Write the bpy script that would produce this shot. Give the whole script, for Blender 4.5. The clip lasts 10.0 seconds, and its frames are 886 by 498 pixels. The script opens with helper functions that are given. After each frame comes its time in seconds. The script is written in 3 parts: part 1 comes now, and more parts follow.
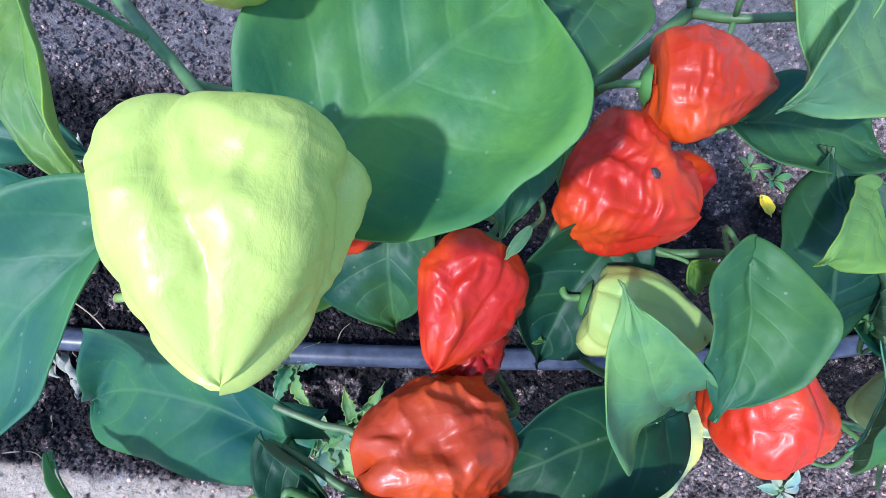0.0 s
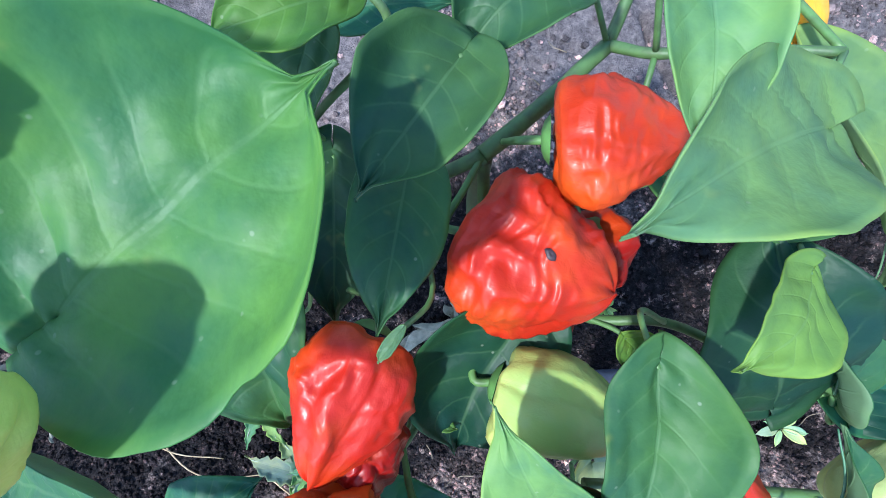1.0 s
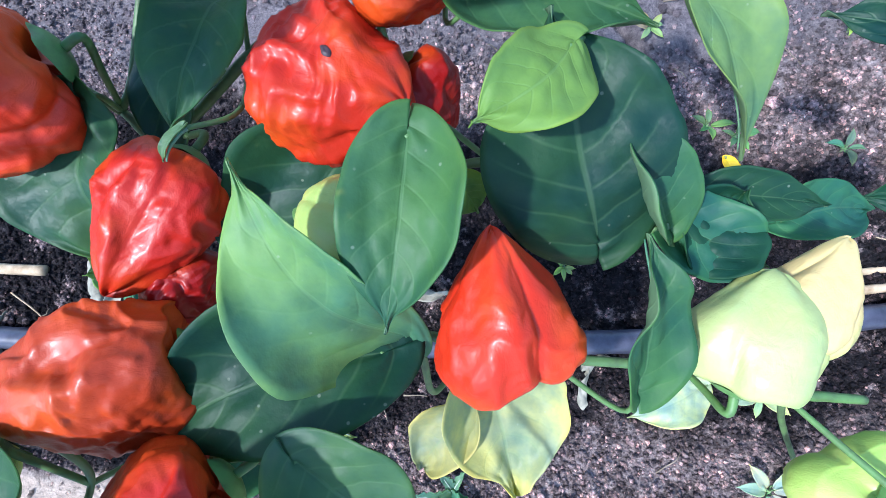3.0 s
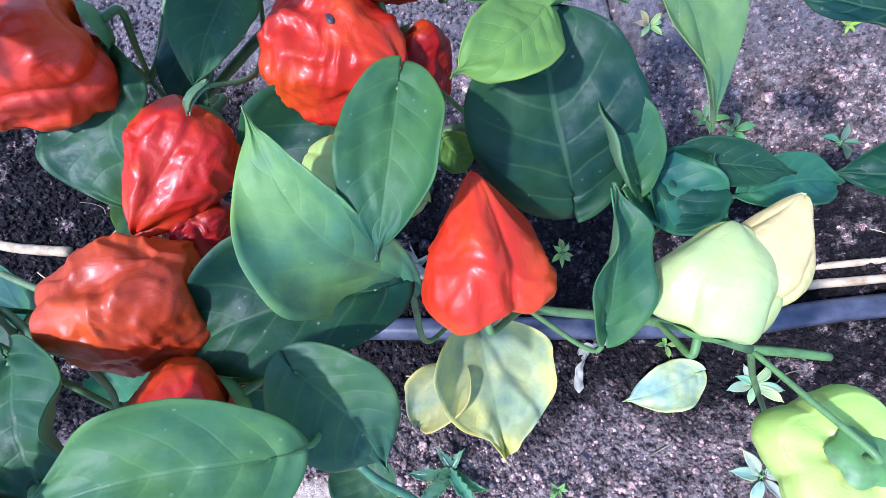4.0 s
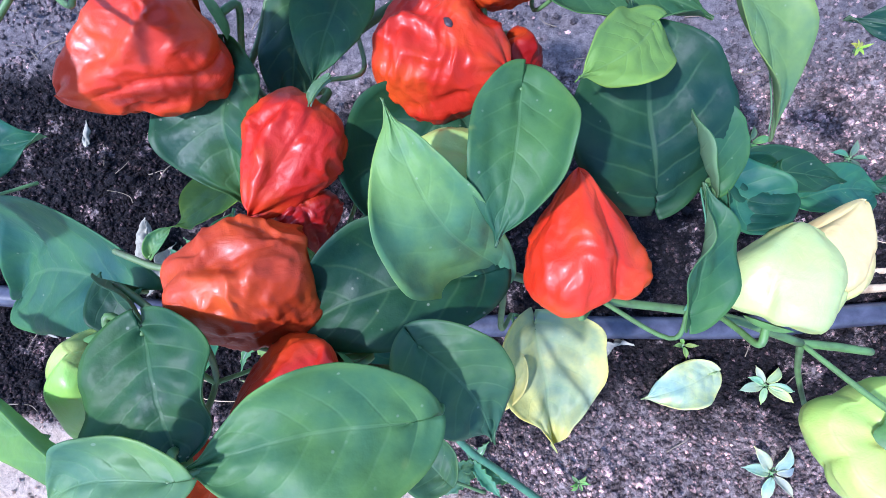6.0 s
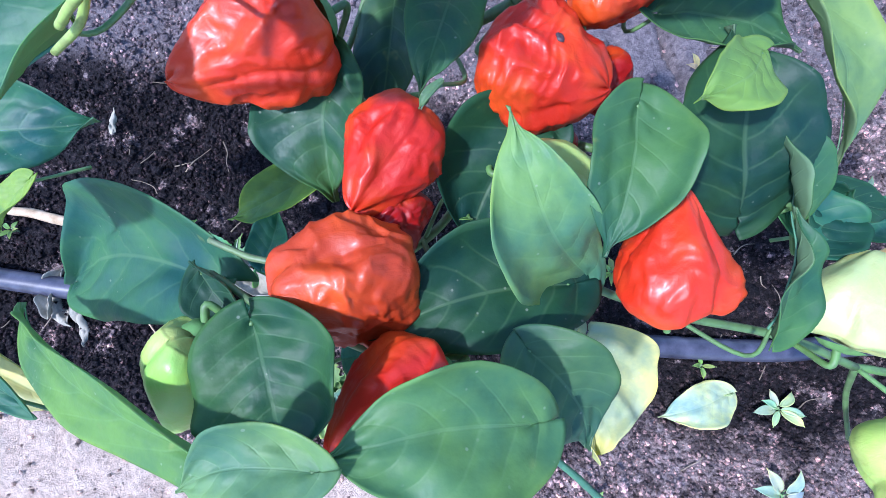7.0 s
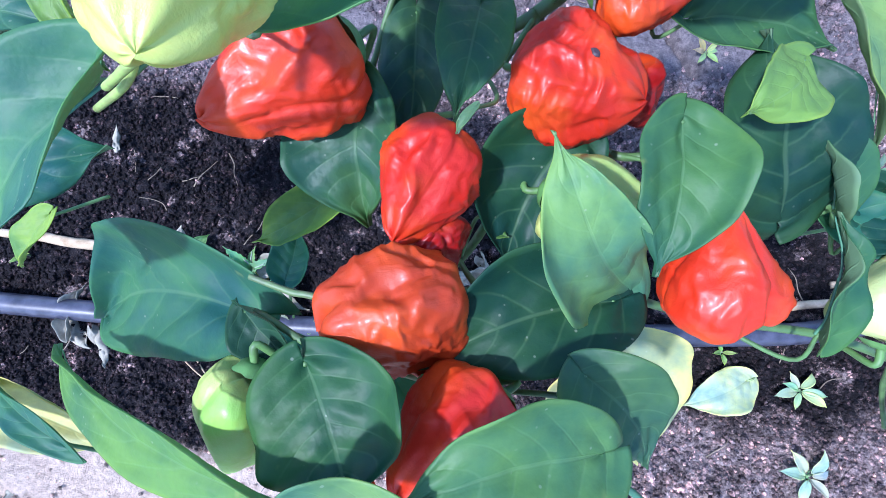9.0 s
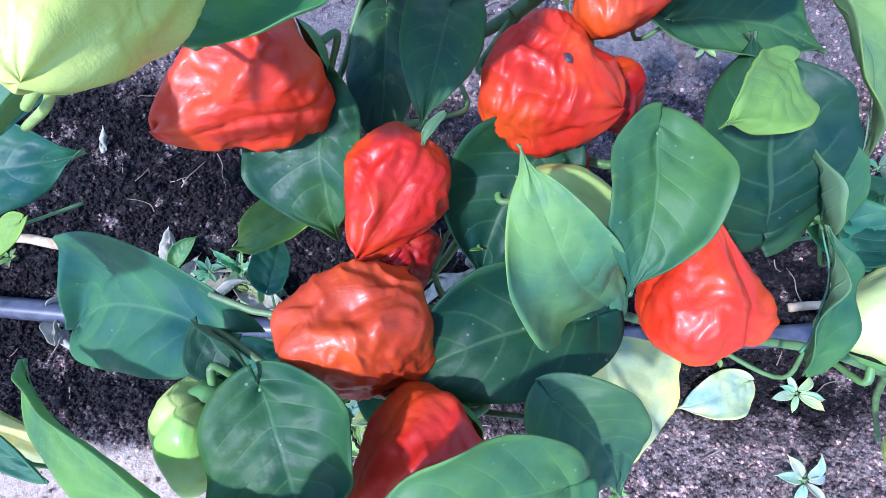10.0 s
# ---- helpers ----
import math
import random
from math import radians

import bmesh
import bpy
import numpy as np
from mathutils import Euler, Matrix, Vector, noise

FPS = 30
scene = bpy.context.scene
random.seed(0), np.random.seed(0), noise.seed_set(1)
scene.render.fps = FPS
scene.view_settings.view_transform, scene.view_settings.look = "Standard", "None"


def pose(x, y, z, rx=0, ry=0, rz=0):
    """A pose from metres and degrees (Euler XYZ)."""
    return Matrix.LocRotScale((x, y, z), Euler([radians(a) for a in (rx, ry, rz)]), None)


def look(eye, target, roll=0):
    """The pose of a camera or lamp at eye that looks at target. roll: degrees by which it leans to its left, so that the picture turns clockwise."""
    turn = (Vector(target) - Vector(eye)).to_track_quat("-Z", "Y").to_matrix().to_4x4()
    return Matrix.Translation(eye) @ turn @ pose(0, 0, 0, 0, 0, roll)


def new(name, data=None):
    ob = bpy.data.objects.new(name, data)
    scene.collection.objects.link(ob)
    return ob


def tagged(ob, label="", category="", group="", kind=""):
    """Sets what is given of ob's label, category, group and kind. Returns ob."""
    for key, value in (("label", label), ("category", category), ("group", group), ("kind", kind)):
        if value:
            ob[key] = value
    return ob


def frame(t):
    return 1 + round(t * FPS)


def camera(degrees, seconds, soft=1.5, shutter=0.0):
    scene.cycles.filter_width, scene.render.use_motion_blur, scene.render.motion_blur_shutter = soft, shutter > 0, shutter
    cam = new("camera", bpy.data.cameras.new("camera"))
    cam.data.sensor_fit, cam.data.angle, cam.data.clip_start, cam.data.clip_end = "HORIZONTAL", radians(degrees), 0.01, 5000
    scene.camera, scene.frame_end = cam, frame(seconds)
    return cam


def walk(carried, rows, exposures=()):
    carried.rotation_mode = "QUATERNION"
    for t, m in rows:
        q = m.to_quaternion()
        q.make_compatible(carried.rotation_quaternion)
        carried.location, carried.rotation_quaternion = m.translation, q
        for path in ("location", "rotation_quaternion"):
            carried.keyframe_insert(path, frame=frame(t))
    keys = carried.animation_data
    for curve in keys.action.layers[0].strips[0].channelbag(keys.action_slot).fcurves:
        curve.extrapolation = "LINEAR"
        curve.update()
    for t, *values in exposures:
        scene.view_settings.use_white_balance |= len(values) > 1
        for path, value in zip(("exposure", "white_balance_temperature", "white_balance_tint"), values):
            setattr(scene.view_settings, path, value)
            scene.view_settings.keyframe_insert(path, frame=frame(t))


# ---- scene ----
cam = camera(86.0, 10.0, soft=0.5)
PATH_ROWS = [
    (0, -0.03458, 0.01596, 0.46703, 4.69, -3.27, 1.52),
    (0.5, -0.01088, 0.03618, 0.45566, 4.42, -1.38, 0.32),
    (1, 0.01173, 0.05009, 0.44959, 3.43, -0.68, -0.94),
    (1.5, 0.02839, 0.06368, 0.44969, 2.86, 0.08, -1.09),
    (2, 0.03524, 0.04943, 0.44809, 3.24, 0.33, -0.70),
    (2.5, 0.06728, 0.00232, 0.43971, 7.12, 2.82, -1.43),
    (3, 0.08478, -0.01861, 0.44184, 7.44, 3.76, -0.71),
    (3.2, 0.09834, -0.02069, 0.44991, 7.48, 4.94, -0.17),
    (4.3, 0.08975, -0.04651, 0.45764, 8.93, 4.95, 0.86),
    (4.5, 0.08613, -0.04713, 0.46063, 9.07, 4.65, 1.32),
    (5, 0.06984, -0.04676, 0.46559, 8.91, 4.13, 1.18),
    (5.2, 0.06716, -0.04418, 0.46869, 8.96, 3.94, 1.26),
    (6.5, 0.03463, -0.05326, 0.46992, 9.28, 1.67, 3.06),
    (7, 0.01104, -0.05434, 0.47321, 10.44, 0.44, 4.67),
    (7.5, -0.00190, -0.05218, 0.47632, 9.82, 0.54, 3.39),
    (8, -0.00682, -0.04972, 0.47274, 9.29, 0.35, 2.60),
    (8.5, -0.00790, -0.04895, 0.46954, 7.83, 0.67, 1.60),
    (9, -0.00633, -0.04113, 0.47416, 8.90, 0.75, 1.51),
    (9.5, -0.00520, -0.03497, 0.47466, 8.27, 0.94, 1.53),
    (10, 0.00670, -0.03139, 0.46772, 8.00, 1.29, 1.40),
]
walk(cam, [(t, pose(*row)) for t, *row in PATH_ROWS], exposures=[(0.0, 1.08, 5050, 6), (0.6, 1.24, 5350, 3), (1.4, 1.46, 5400, 2), (2.5, 1.42, 5450, 5), (3.2, 1.36, 5200, 9), (4.3, 1.34, 5050, 16), (7.0, 1.36, 5050, 17), (8.5, 1.40, 5000, 16), (10.0, 1.43, 4950, 15)])
# ---- path end ----

# ---- light ----
world = bpy.data.worlds.new("sky")
scene.world = world
world.use_nodes = True
wn = world.node_tree.nodes
sky = wn.new("ShaderNodeTexSky")
sky.sky_type, sky.sun_disc = "NISHITA", False
SUN_ELEVATION, SUN_ROTATION = radians(58), radians(240)
sky.sun_elevation, sky.sun_rotation = SUN_ELEVATION, SUN_ROTATION
world.node_tree.links.new(sky.outputs[0], wn["Background"].inputs[0])
wn["Background"].inputs[1].default_value = 0.15
sun = new("sun", bpy.data.lights.new("sun", "SUN"))
sun.data.energy, sun.data.angle, sun.data.color = 2.5, radians(2.5), (1.0, 0.93, 0.86)
sun_from = Vector((math.sin(SUN_ROTATION) * math.cos(SUN_ELEVATION), math.cos(SUN_ROTATION) * math.cos(SUN_ELEVATION), math.sin(SUN_ELEVATION)))
sun.matrix_world = look(sun_from * 5, (0, 0, 0))

# ---- materials ----


class Nodes:
    """A small helper for node materials."""

    def __init__(self, name):
        self.mat = bpy.data.materials.new(name)
        self.mat.use_nodes = True
        self.tree = self.mat.node_tree
        self.bsdf = self.tree.nodes["Principled BSDF"]
        self.out = self.tree.nodes["Material Output"]

    def add(self, kind, **sets):
        node = self.tree.nodes.new(kind)
        for key, value in sets.items():
            setattr(node, key, value)
        return node

    def link(self, a, b):
        self.tree.links.new(a, b)

    def put(self, socket, value):
        if hasattr(value, "is_output"):
            self.link(value, socket)
        else:
            socket.default_value = value

    def math(self, op, a, b=0.0, c=0.0):
        node = self.add("ShaderNodeMath", operation=op)
        for socket, value in zip(node.inputs, (a, b, c)):
            self.put(socket, value)
        return node.outputs[0]

    def mix(self, fac, a, b, blend="MIX"):
        node = self.add("ShaderNodeMix", data_type="RGBA", blend_type=blend)
        self.put(node.inputs[0], fac)
        self.put(node.inputs[6], a)
        self.put(node.inputs[7], b)
        return node.outputs[2]

    def noise(self, scale, detail=4.0, rough=0.55, vector=None, distortion=0.0):
        node = self.add("ShaderNodeTexNoise")
        node.inputs["Scale"].default_value = scale
        node.inputs["Detail"].default_value = detail
        node.inputs["Roughness"].default_value = rough
        node.inputs["Distortion"].default_value = distortion
        self.link(vector or self.coords(), node.inputs["Vector"])
        return node.outputs[0]

    def coords(self, which="Object"):
        return self.add("ShaderNodeTexCoord").outputs[which]

    def ramp(self, value, *stops):
        node = self.add("ShaderNodeValToRGB")
        el = node.color_ramp.elements
        while len(el) < len(stops):
            el.new(0.5)
        for e, (at, col) in zip(el, stops):
            e.position = at
            e.color = (*col, 1.0) if len(col) == 3 else col
        self.link(value, node.inputs[0])
        return node.outputs[0]

    def step(self, value, low, high):
        node = self.add("ShaderNodeMapRange", interpolation_type="SMOOTHSTEP")
        self.put(node.inputs[0], value)
        node.inputs[1].default_value, node.inputs[2].default_value = low, high
        return node.outputs[0]

    def bump(self, height, strength, distance, before=None):
        node = self.add("ShaderNodeBump")
        node.inputs["Strength"].default_value, node.inputs["Distance"].default_value = strength, distance
        self.link(height, node.inputs["Height"])
        if before:
            self.link(before, node.inputs["Normal"])
        return node.outputs[0]


def leaf_material(name, pale):
    n = Nodes(name)
    uv = n.add("ShaderNodeUVMap", uv_map="blade")
    sep = n.add("ShaderNodeSeparateXYZ")
    n.link(uv.outputs[0], sep.inputs[0])
    along, across = sep.outputs[0], n.math("ABSOLUTE", sep.outputs[1])
    wob = n.noise(55.0, 2.0)
    # side veins leave the midrib at a slant and curve forward
    slant = n.math("SUBTRACT", along, n.math("MULTIPLY", n.math("POWER", across, 1.25), 0.30))
    slant = n.math("ADD", slant, n.math("MULTIPLY", n.math("SUBTRACT", wob, 0.5), 0.05))
    cell = n.math("ABSOLUTE", n.math("SUBTRACT", n.math("FRACT", n.math("MULTIPLY", slant, 6.0)), 0.5))
    side = n.math("SUBTRACT", 1.0, n.step(cell, 0.0, 0.085))
    side = n.math("MULTIPLY", side, n.math("SUBTRACT", 1.0, n.step(across, 0.55, 0.98)))
    rib = n.math("SUBTRACT", 1.0, n.step(across, 0.012, 0.045))
    veins = n.math("MAXIMUM", n.math("MULTIPLY", side, 0.6), rib)
    info = n.add("ShaderNodeObjectInfo")
    patch = n.noise(26.0, 5.0)
    fine = n.noise(420.0, 3.0)
    base = n.mix(n.step(patch, 0.30, 0.70), n.mix(1.0, info.outputs["Color"], (0.62, 0.70, 0.84, 1), "MULTIPLY"), n.mix(1.0, info.outputs["Color"], (1.75, 1.30, 0.74, 1), "MULTIPLY"))
    base = n.mix(n.math("MULTIPLY", n.step(fine, 0.45, 0.75), 0.25), base, n.mix(1.0, base, (0.72, 0.78, 0.8, 1), "MULTIPLY"))
    spots = n.noise(85.0, 2.0)
    base = n.mix(n.math("MULTIPLY", n.step(spots, 0.70, 0.80), 0.35), base, (0.30, 0.34, 0.10, 1))
    valley = n.math("SUBTRACT", 1.0, n.step(cell, 0.0, 0.34))
    base = n.mix(n.math("MULTIPLY", valley, 0.20), base, n.mix(1.0, base, (1.30, 1.25, 0.95, 1), "MULTIPLY"))
    base = n.mix(n.math("MULTIPLY", veins, 0.17), base, (0.22, 0.36, 0.17, 1))
    base = n.mix(n.math("MULTIPLY", n.step(n.math("ADD", across, n.math("MULTIPLY", n.math("SUBTRACT", wob, 0.5), 0.25)), 0.88, 1.0), 0.28), base, n.mix(1.0, base, (2.1, 1.6, 0.9, 1), "MULTIPLY"))
    dust = n.add("ShaderNodeTexVoronoi", feature="F1")
    dust.inputs["Scale"].default_value = 190.0
    n.link(n.coords(), dust.inputs["Vector"])
    speck = n.math("MULTIPLY", n.math("SUBTRACT", 1.0, n.step(dust.outputs["Distance"], 0.06, 0.13)), n.step(n.noise(60.0, 2.0), 0.50, 0.60))
    base = n.mix(n.math("MULTIPLY", speck, 0.35), base, (0.42, 0.46, 0.36, 1))
    if pale:
        base = n.mix(0.45, base, (0.26, 0.36, 0.20, 1))
    n.link(base, n.bsdf.inputs["Base Color"])
    n.bsdf.inputs["Roughness"].default_value = 0.55 if pale else 0.40
    n.bsdf.inputs["Specular IOR Level"].default_value = 0.36
    n.put(n.bsdf.inputs["Roughness"], n.math("ADD", n.math("MULTIPLY", patch, 0.26), 0.46 if pale else 0.40))
    relief = n.math("ADD", n.math("MULTIPLY", veins, -0.16 if not pale else 0.6), n.math("MULTIPLY", n.noise(110.0, 4.0), 0.8))
    n.link(n.bump(relief, 0.6, 0.0013), n.bsdf.inputs["Normal"])
    thin = n.add("ShaderNodeBsdfTranslucent")
    n.link(n.mix(1.0, base, (1.6, 1.7, 0.55, 1), "MULTIPLY"), thin.inputs[0])
    both = n.add("ShaderNodeMixShader")
    both.inputs[0].default_value = 0.30
    n.link(n.bsdf.outputs[0], both.inputs[1])
    n.link(thin.outputs[0], both.inputs[2])
    n.link(both.outputs[0], n.out.inputs[0])
    return n.mat


def fruit_material(name, second, amount, rough):
    n = Nodes(name)
    info = n.add("ShaderNodeObjectInfo")
    big, mid = n.noise(26.0, 3.0), n.noise(120.0, 4.0)
    base = n.mix(n.math("MULTIPLY", n.step(big, 0.42, 0.68), amount), info.outputs["Color"], second)
    base = n.mix(n.math("MULTIPLY", n.step(mid, 0.5, 0.8), 0.2), base, n.mix(1.0, base, (0.62, 0.5, 0.5, 1), "MULTIPLY"))
    n.link(base, n.bsdf.inputs["Base Color"])
    n.put(n.bsdf.inputs["Roughness"], n.math("ADD", n.math("MULTIPLY", mid, 0.24), rough - 0.02))
    n.bsdf.inputs["Specular IOR Level"].default_value = 0.34
    n.bsdf.inputs["Coat Weight"].default_value = 0.10
    n.bsdf.inputs["Coat Roughness"].default_value = 0.22
    n.bsdf.inputs["Subsurface Weight"].default_value = 0.12
    n.bsdf.inputs["Subsurface Radius"].default_value = (0.004, 0.0015, 0.0008)
    stretch = n.add("ShaderNodeMapping")
    stretch.inputs["Scale"].default_value = (1.0, 1.0, 0.45)
    n.link(n.coords(), stretch.inputs[0])
    creases = n.noise(210.0, 4.0, 0.6, stretch.outputs[0], 0.6)
    n.link(n.bump(n.math("ADD", creases, n.math("MULTIPLY", n.noise(900.0, 2.0), 0.2)), 0.26, 0.0014), n.bsdf.inputs["Normal"])
    return n.mat


def stem_material():
    n = Nodes("green stem")
    streak = n.add("ShaderNodeMapping")
    info = n.add("ShaderNodeObjectInfo")
    n.link(n.coords(), streak.inputs[0])
    grain = n.noise(150.0, 4.0, 0.6, streak.outputs[0])
    base = n.mix(n.step(grain, 0.4, 0.7), info.outputs["Color"], n.mix(1.0, info.outputs["Color"], (0.7, 0.62, 0.75, 1), "MULTIPLY"))
    n.link(base, n.bsdf.inputs["Base Color"])
    n.bsdf.inputs["Roughness"].default_value = 0.5
    n.link(n.bump(grain, 0.4, 0.0006), n.bsdf.inputs["Normal"])
    return n.mat


def soil_material(name, crumbs):
    n = Nodes(name)
    geo = n.add("ShaderNodeNewGeometry")
    sep = n.add("ShaderNodeSeparateXYZ")
    n.link(geo.outputs["Position"], sep.inputs[0])
    # watered soil lies along the drip pipe, loose dry soil beyond it and trodden earth past that; sun and shade are put
    # into these colours too
    where = geo.outputs["Position"]
    along = n.math("MINIMUM", n.math("MAXIMUM", sep.outputs[0], -0.5), 0.5)
    far = n.math("SUBTRACT", 1.0, n.step(sep.outputs[1], -0.80, -0.40))
    off = n.math("MAXIMUM", n.math("ADD", n.math("SUBTRACT", sep.outputs[1], 0.015), n.math("MULTIPLY", along, 0.17)), n.math("ADD", n.math("MULTIPLY", sep.outputs[1], -1.25), n.math("SUBTRACT", n.math("MULTIPLY", along, 0.05), 0.03)))
    patchy, flecks = n.noise(6.0, 5.0, 0.62, where), n.noise(30.0, 6.0, 0.72, where)
    reach = n.math("ADD", off, n.math("MULTIPLY", n.math("SUBTRACT", patchy, 0.5), 0.26))
    dry = n.step(reach, 0.115, 0.19)
    # pale flecks also paint spots of sun on the soil
    dry = n.math("MAXIMUM", dry, n.math("MULTIPLY", n.step(flecks, 0.56, 0.64), 0.8))
    dry = n.math("MULTIPLY", dry, n.math("ADD", 0.35, n.math("MULTIPLY", n.step(flecks, 0.36, 0.56), 0.65)))
    trodden = n.step(n.math("ADD", sep.outputs[1], n.math("MULTIPLY", n.math("SUBTRACT", patchy, 0.5), 0.10)), 0.19, 0.24)
    # lower-left sand, its pale tone also painting the sunlit path
    sunlit_sand = n.math("SUBTRACT", 1.0, n.step(n.math("ADD", n.math("ADD", sep.outputs[1], n.math("MULTIPLY", along, 0.12)), n.math("MULTIPLY", n.math("SUBTRACT", patchy, 0.5), 0.05)), -0.210, -0.192))
    sunlit_sand, trodden = n.math("SUBTRACT", sunlit_sand, far), n.math("MAXIMUM", trodden, far)
    grit, fine = n.noise(150.0, 6.0, 0.76, where), n.noise(620.0, 4.0, 0.7, where)
    # damp ramp also darkened for plant shade, dry ramp brightened for sun
    wet_shade_col = n.ramp(grit, (0.38, (0.0075, 0.0065, 0.0082)), (0.55, (0.026, 0.021, 0.0235)), (0.70, (0.14, 0.108, 0.105)))
    dry_sun_col = n.ramp(grit, (0.36, (0.085, 0.066, 0.068)), (0.50, (0.38, 0.295, 0.28)), (0.66, (0.78, 0.62, 0.56)))
    # violet-grey of the trodden earth also paints a neighbouring plant's shadow
    hard_shade_col = n.ramp(grit, (0.34, (0.115, 0.096, 0.102)), (0.52, (0.255, 0.215, 0.218)), (0.68, (0.42, 0.35, 0.33)))
    sunlit_sand_col = n.ramp(grit, (0.34, (0.50, 0.365, 0.275)), (0.52, (0.80, 0.615, 0.475)), (0.68, (0.90, 0.73, 0.58)))
    base = n.mix(sunlit_sand, n.mix(trodden, n.mix(dry, wet_shade_col, dry_sun_col), hard_shade_col), sunlit_sand_col)
    base = n.mix(n.math("MULTIPLY", n.step(fine, 0.58, 0.74), 0.24), base, (0.40, 0.30, 0.28, 1))
    base = n.mix(n.math("MULTIPLY", n.math("SUBTRACT", 1.0, n.step(fine, 0.28, 0.44)), 0.5), base, (0.012, 0.009, 0.010, 1))
    if crumbs:
        base = n.mix(1.0, base, n.ramp(geo.outputs["Random Per Island"], (0.0, (0.45, 0.44, 0.45)), (0.6, (1.15, 1.08, 1.08)), (0.9, (2.2, 1.85, 1.75)), (1.0, (4.6, 3.6, 3.3))), "MULTIPLY")
    n.link(base, n.bsdf.inputs["Base Color"])
    n.bsdf.inputs["Roughness"].default_value = 0.92
    n.bsdf.inputs["Specular IOR Level"].default_value = 0.2
    n.link(n.bump(n.math("ADD", grit, n.math("MULTIPLY", fine, 0.4)), 1.0, 0.009), n.bsdf.inputs["Normal"])
    return n.mat


def plain(name, dark, light, rough, scale, relief=0.001, metal=0.0):
    n = Nodes(name)
    grain = n.noise(scale, 5.0, 0.65)
    n.link(n.ramp(grain, (0.3, dark), (0.7, light)), n.bsdf.inputs["Base Color"])
    n.bsdf.inputs["Roughness"].default_value = rough
    n.bsdf.inputs["Metallic"].default_value = metal
    n.link(n.bump(grain, 0.5, relief), n.bsdf.inputs["Normal"])
    return n.mat


LEAF_TOP = leaf_material("leaf upper side", False)
LEAF_UNDER = leaf_material("leaf underside", True)
RED_SKIN = fruit_material("ripe pepper skin", (0.66, 0.090, 0.004, 1), 0.62, 0.36)
PALE_SKIN = fruit_material("unripe pepper skin", (0.50, 0.52, 0.15, 1), 0.7, 0.34)
STEM = stem_material()
SOIL = soil_material("soil", False)
CRUMB = soil_material("soil crumbs", True)
# blue-violet lift in the black puts the pipe's sheen into its colour
PIPE = plain("black polyethylene", (0.022, 0.022, 0.034), (0.085, 0.084, 0.115), 0.36, 60.0, 0.0004)
STRAW = plain("dry straw", (0.30, 0.20, 0.10), (0.62, 0.47, 0.30), 0.75, 90.0)
ROOT = plain("dry root", (0.10, 0.075, 0.05), (0.32, 0.25, 0.17), 0.8, 90.0)
DRY_LEAF = plain("withered leaf", (0.15, 0.14, 0.10), (0.42, 0.38, 0.29), 0.8, 70.0)
ROT = plain("dark blemish", (0.02, 0.015, 0.02), (0.06, 0.03, 0.035), 0.5, 300.0)

# the teal and the palest green hold bluish sky sheen in the leaf colour
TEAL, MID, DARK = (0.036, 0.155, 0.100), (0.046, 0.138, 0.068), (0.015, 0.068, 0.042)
FRESH, SHEEN_GREEN = (0.090, 0.230, 0.080), (0.128, 0.275, 0.140)
LIME, PALE = (0.17, 0.33, 0.065), (0.36, 0.44, 0.25)
RED, ORANGE, DEEP = (0.42, 0.013, 0.004), (0.55, 0.060, 0.004), (0.27, 0.004, 0.003)
GREENISH, YELLOW, AMBER = (0.40, 0.46, 0.17), (0.45, 0.50, 0.10), (0.85, 0.36, 0.02)

# ---- building helpers ----


def mesh_object(name, verts, faces, mats, parent=None, smooth=True):
    me = bpy.data.meshes.new(name)
    me.from_pydata([tuple(v) for v in verts], [], faces)
    for m in mats if isinstance(mats, (list, tuple)) else [mats]:
        me.materials.append(m)
    if smooth:
        me.polygons.foreach_set("use_smooth", [True] * len(me.polygons))
    me.update()
    ob = new(name, me)
    if parent:
        ob.parent = parent
    return ob


def spline(points, per=8):
    pts = [Vector(p) for p in points]
    ends = [pts[0] * 2 - pts[1], *pts, pts[-1] * 2 - pts[-2]]
    out = []
    for a, b, c, d in zip(ends, ends[1:], ends[2:], ends[3:]):
        for k in range(per):
            s = k / per
            out.append(0.5 * (2 * b + (c - a) * s + (2 * a - 5 * b + 4 * c - d) * s * s + (3 * b - a - 3 * c + d) * s**3))
    return [*out, pts[-1]]


def tube(name, points, r0, r1, mat, parent=None, sides=10, per=8, knobs=0.0, colour=None, seed=0):
    """A tapered round stalk along a smooth line, closed at both ends."""
    line = spline(points, per)
    verts, faces, m = [], [], len(line)
    side = Vector((0, 0, 1))
    for i, p in enumerate(line):
        way = (line[min(i + 1, m - 1)] - line[max(i - 1, 0)]).normalized()
        side = (side - way * side.dot(way))
        side = side.normalized() if side.length > 1e-4 else way.orthogonal().normalized()
        other = way.cross(side)
        r = r0 + (r1 - r0) * i / (m - 1)
        for k in range(sides):
            a = 2 * math.pi * k / sides
            q = r * (1 + knobs * noise.noise(Vector((i * 0.4, math.cos(a) * 1.3 + seed, math.sin(a) * 1.3))))
            verts.append(p + (side * math.cos(a) + other * math.sin(a)) * q)
    for i in range(m - 1):
        for k in range(sides):
            j = (k + 1) % sides
            faces.append((i * sides + k, i * sides + j, (i + 1) * sides + j, (i + 1) * sides + k))
    faces.append(tuple(reversed(range(sides))))
    faces.append(tuple((m - 1) * sides + k for k in range(sides)))
    ob = mesh_object(name, verts, faces, mat, parent)
    if colour:
        ob.color = (*colour, 1)
    return ob


plant = tagged(new("pepper_plant"), "bushy green chilli pepper plant bearing wrinkled red and pale fruits", "plant")
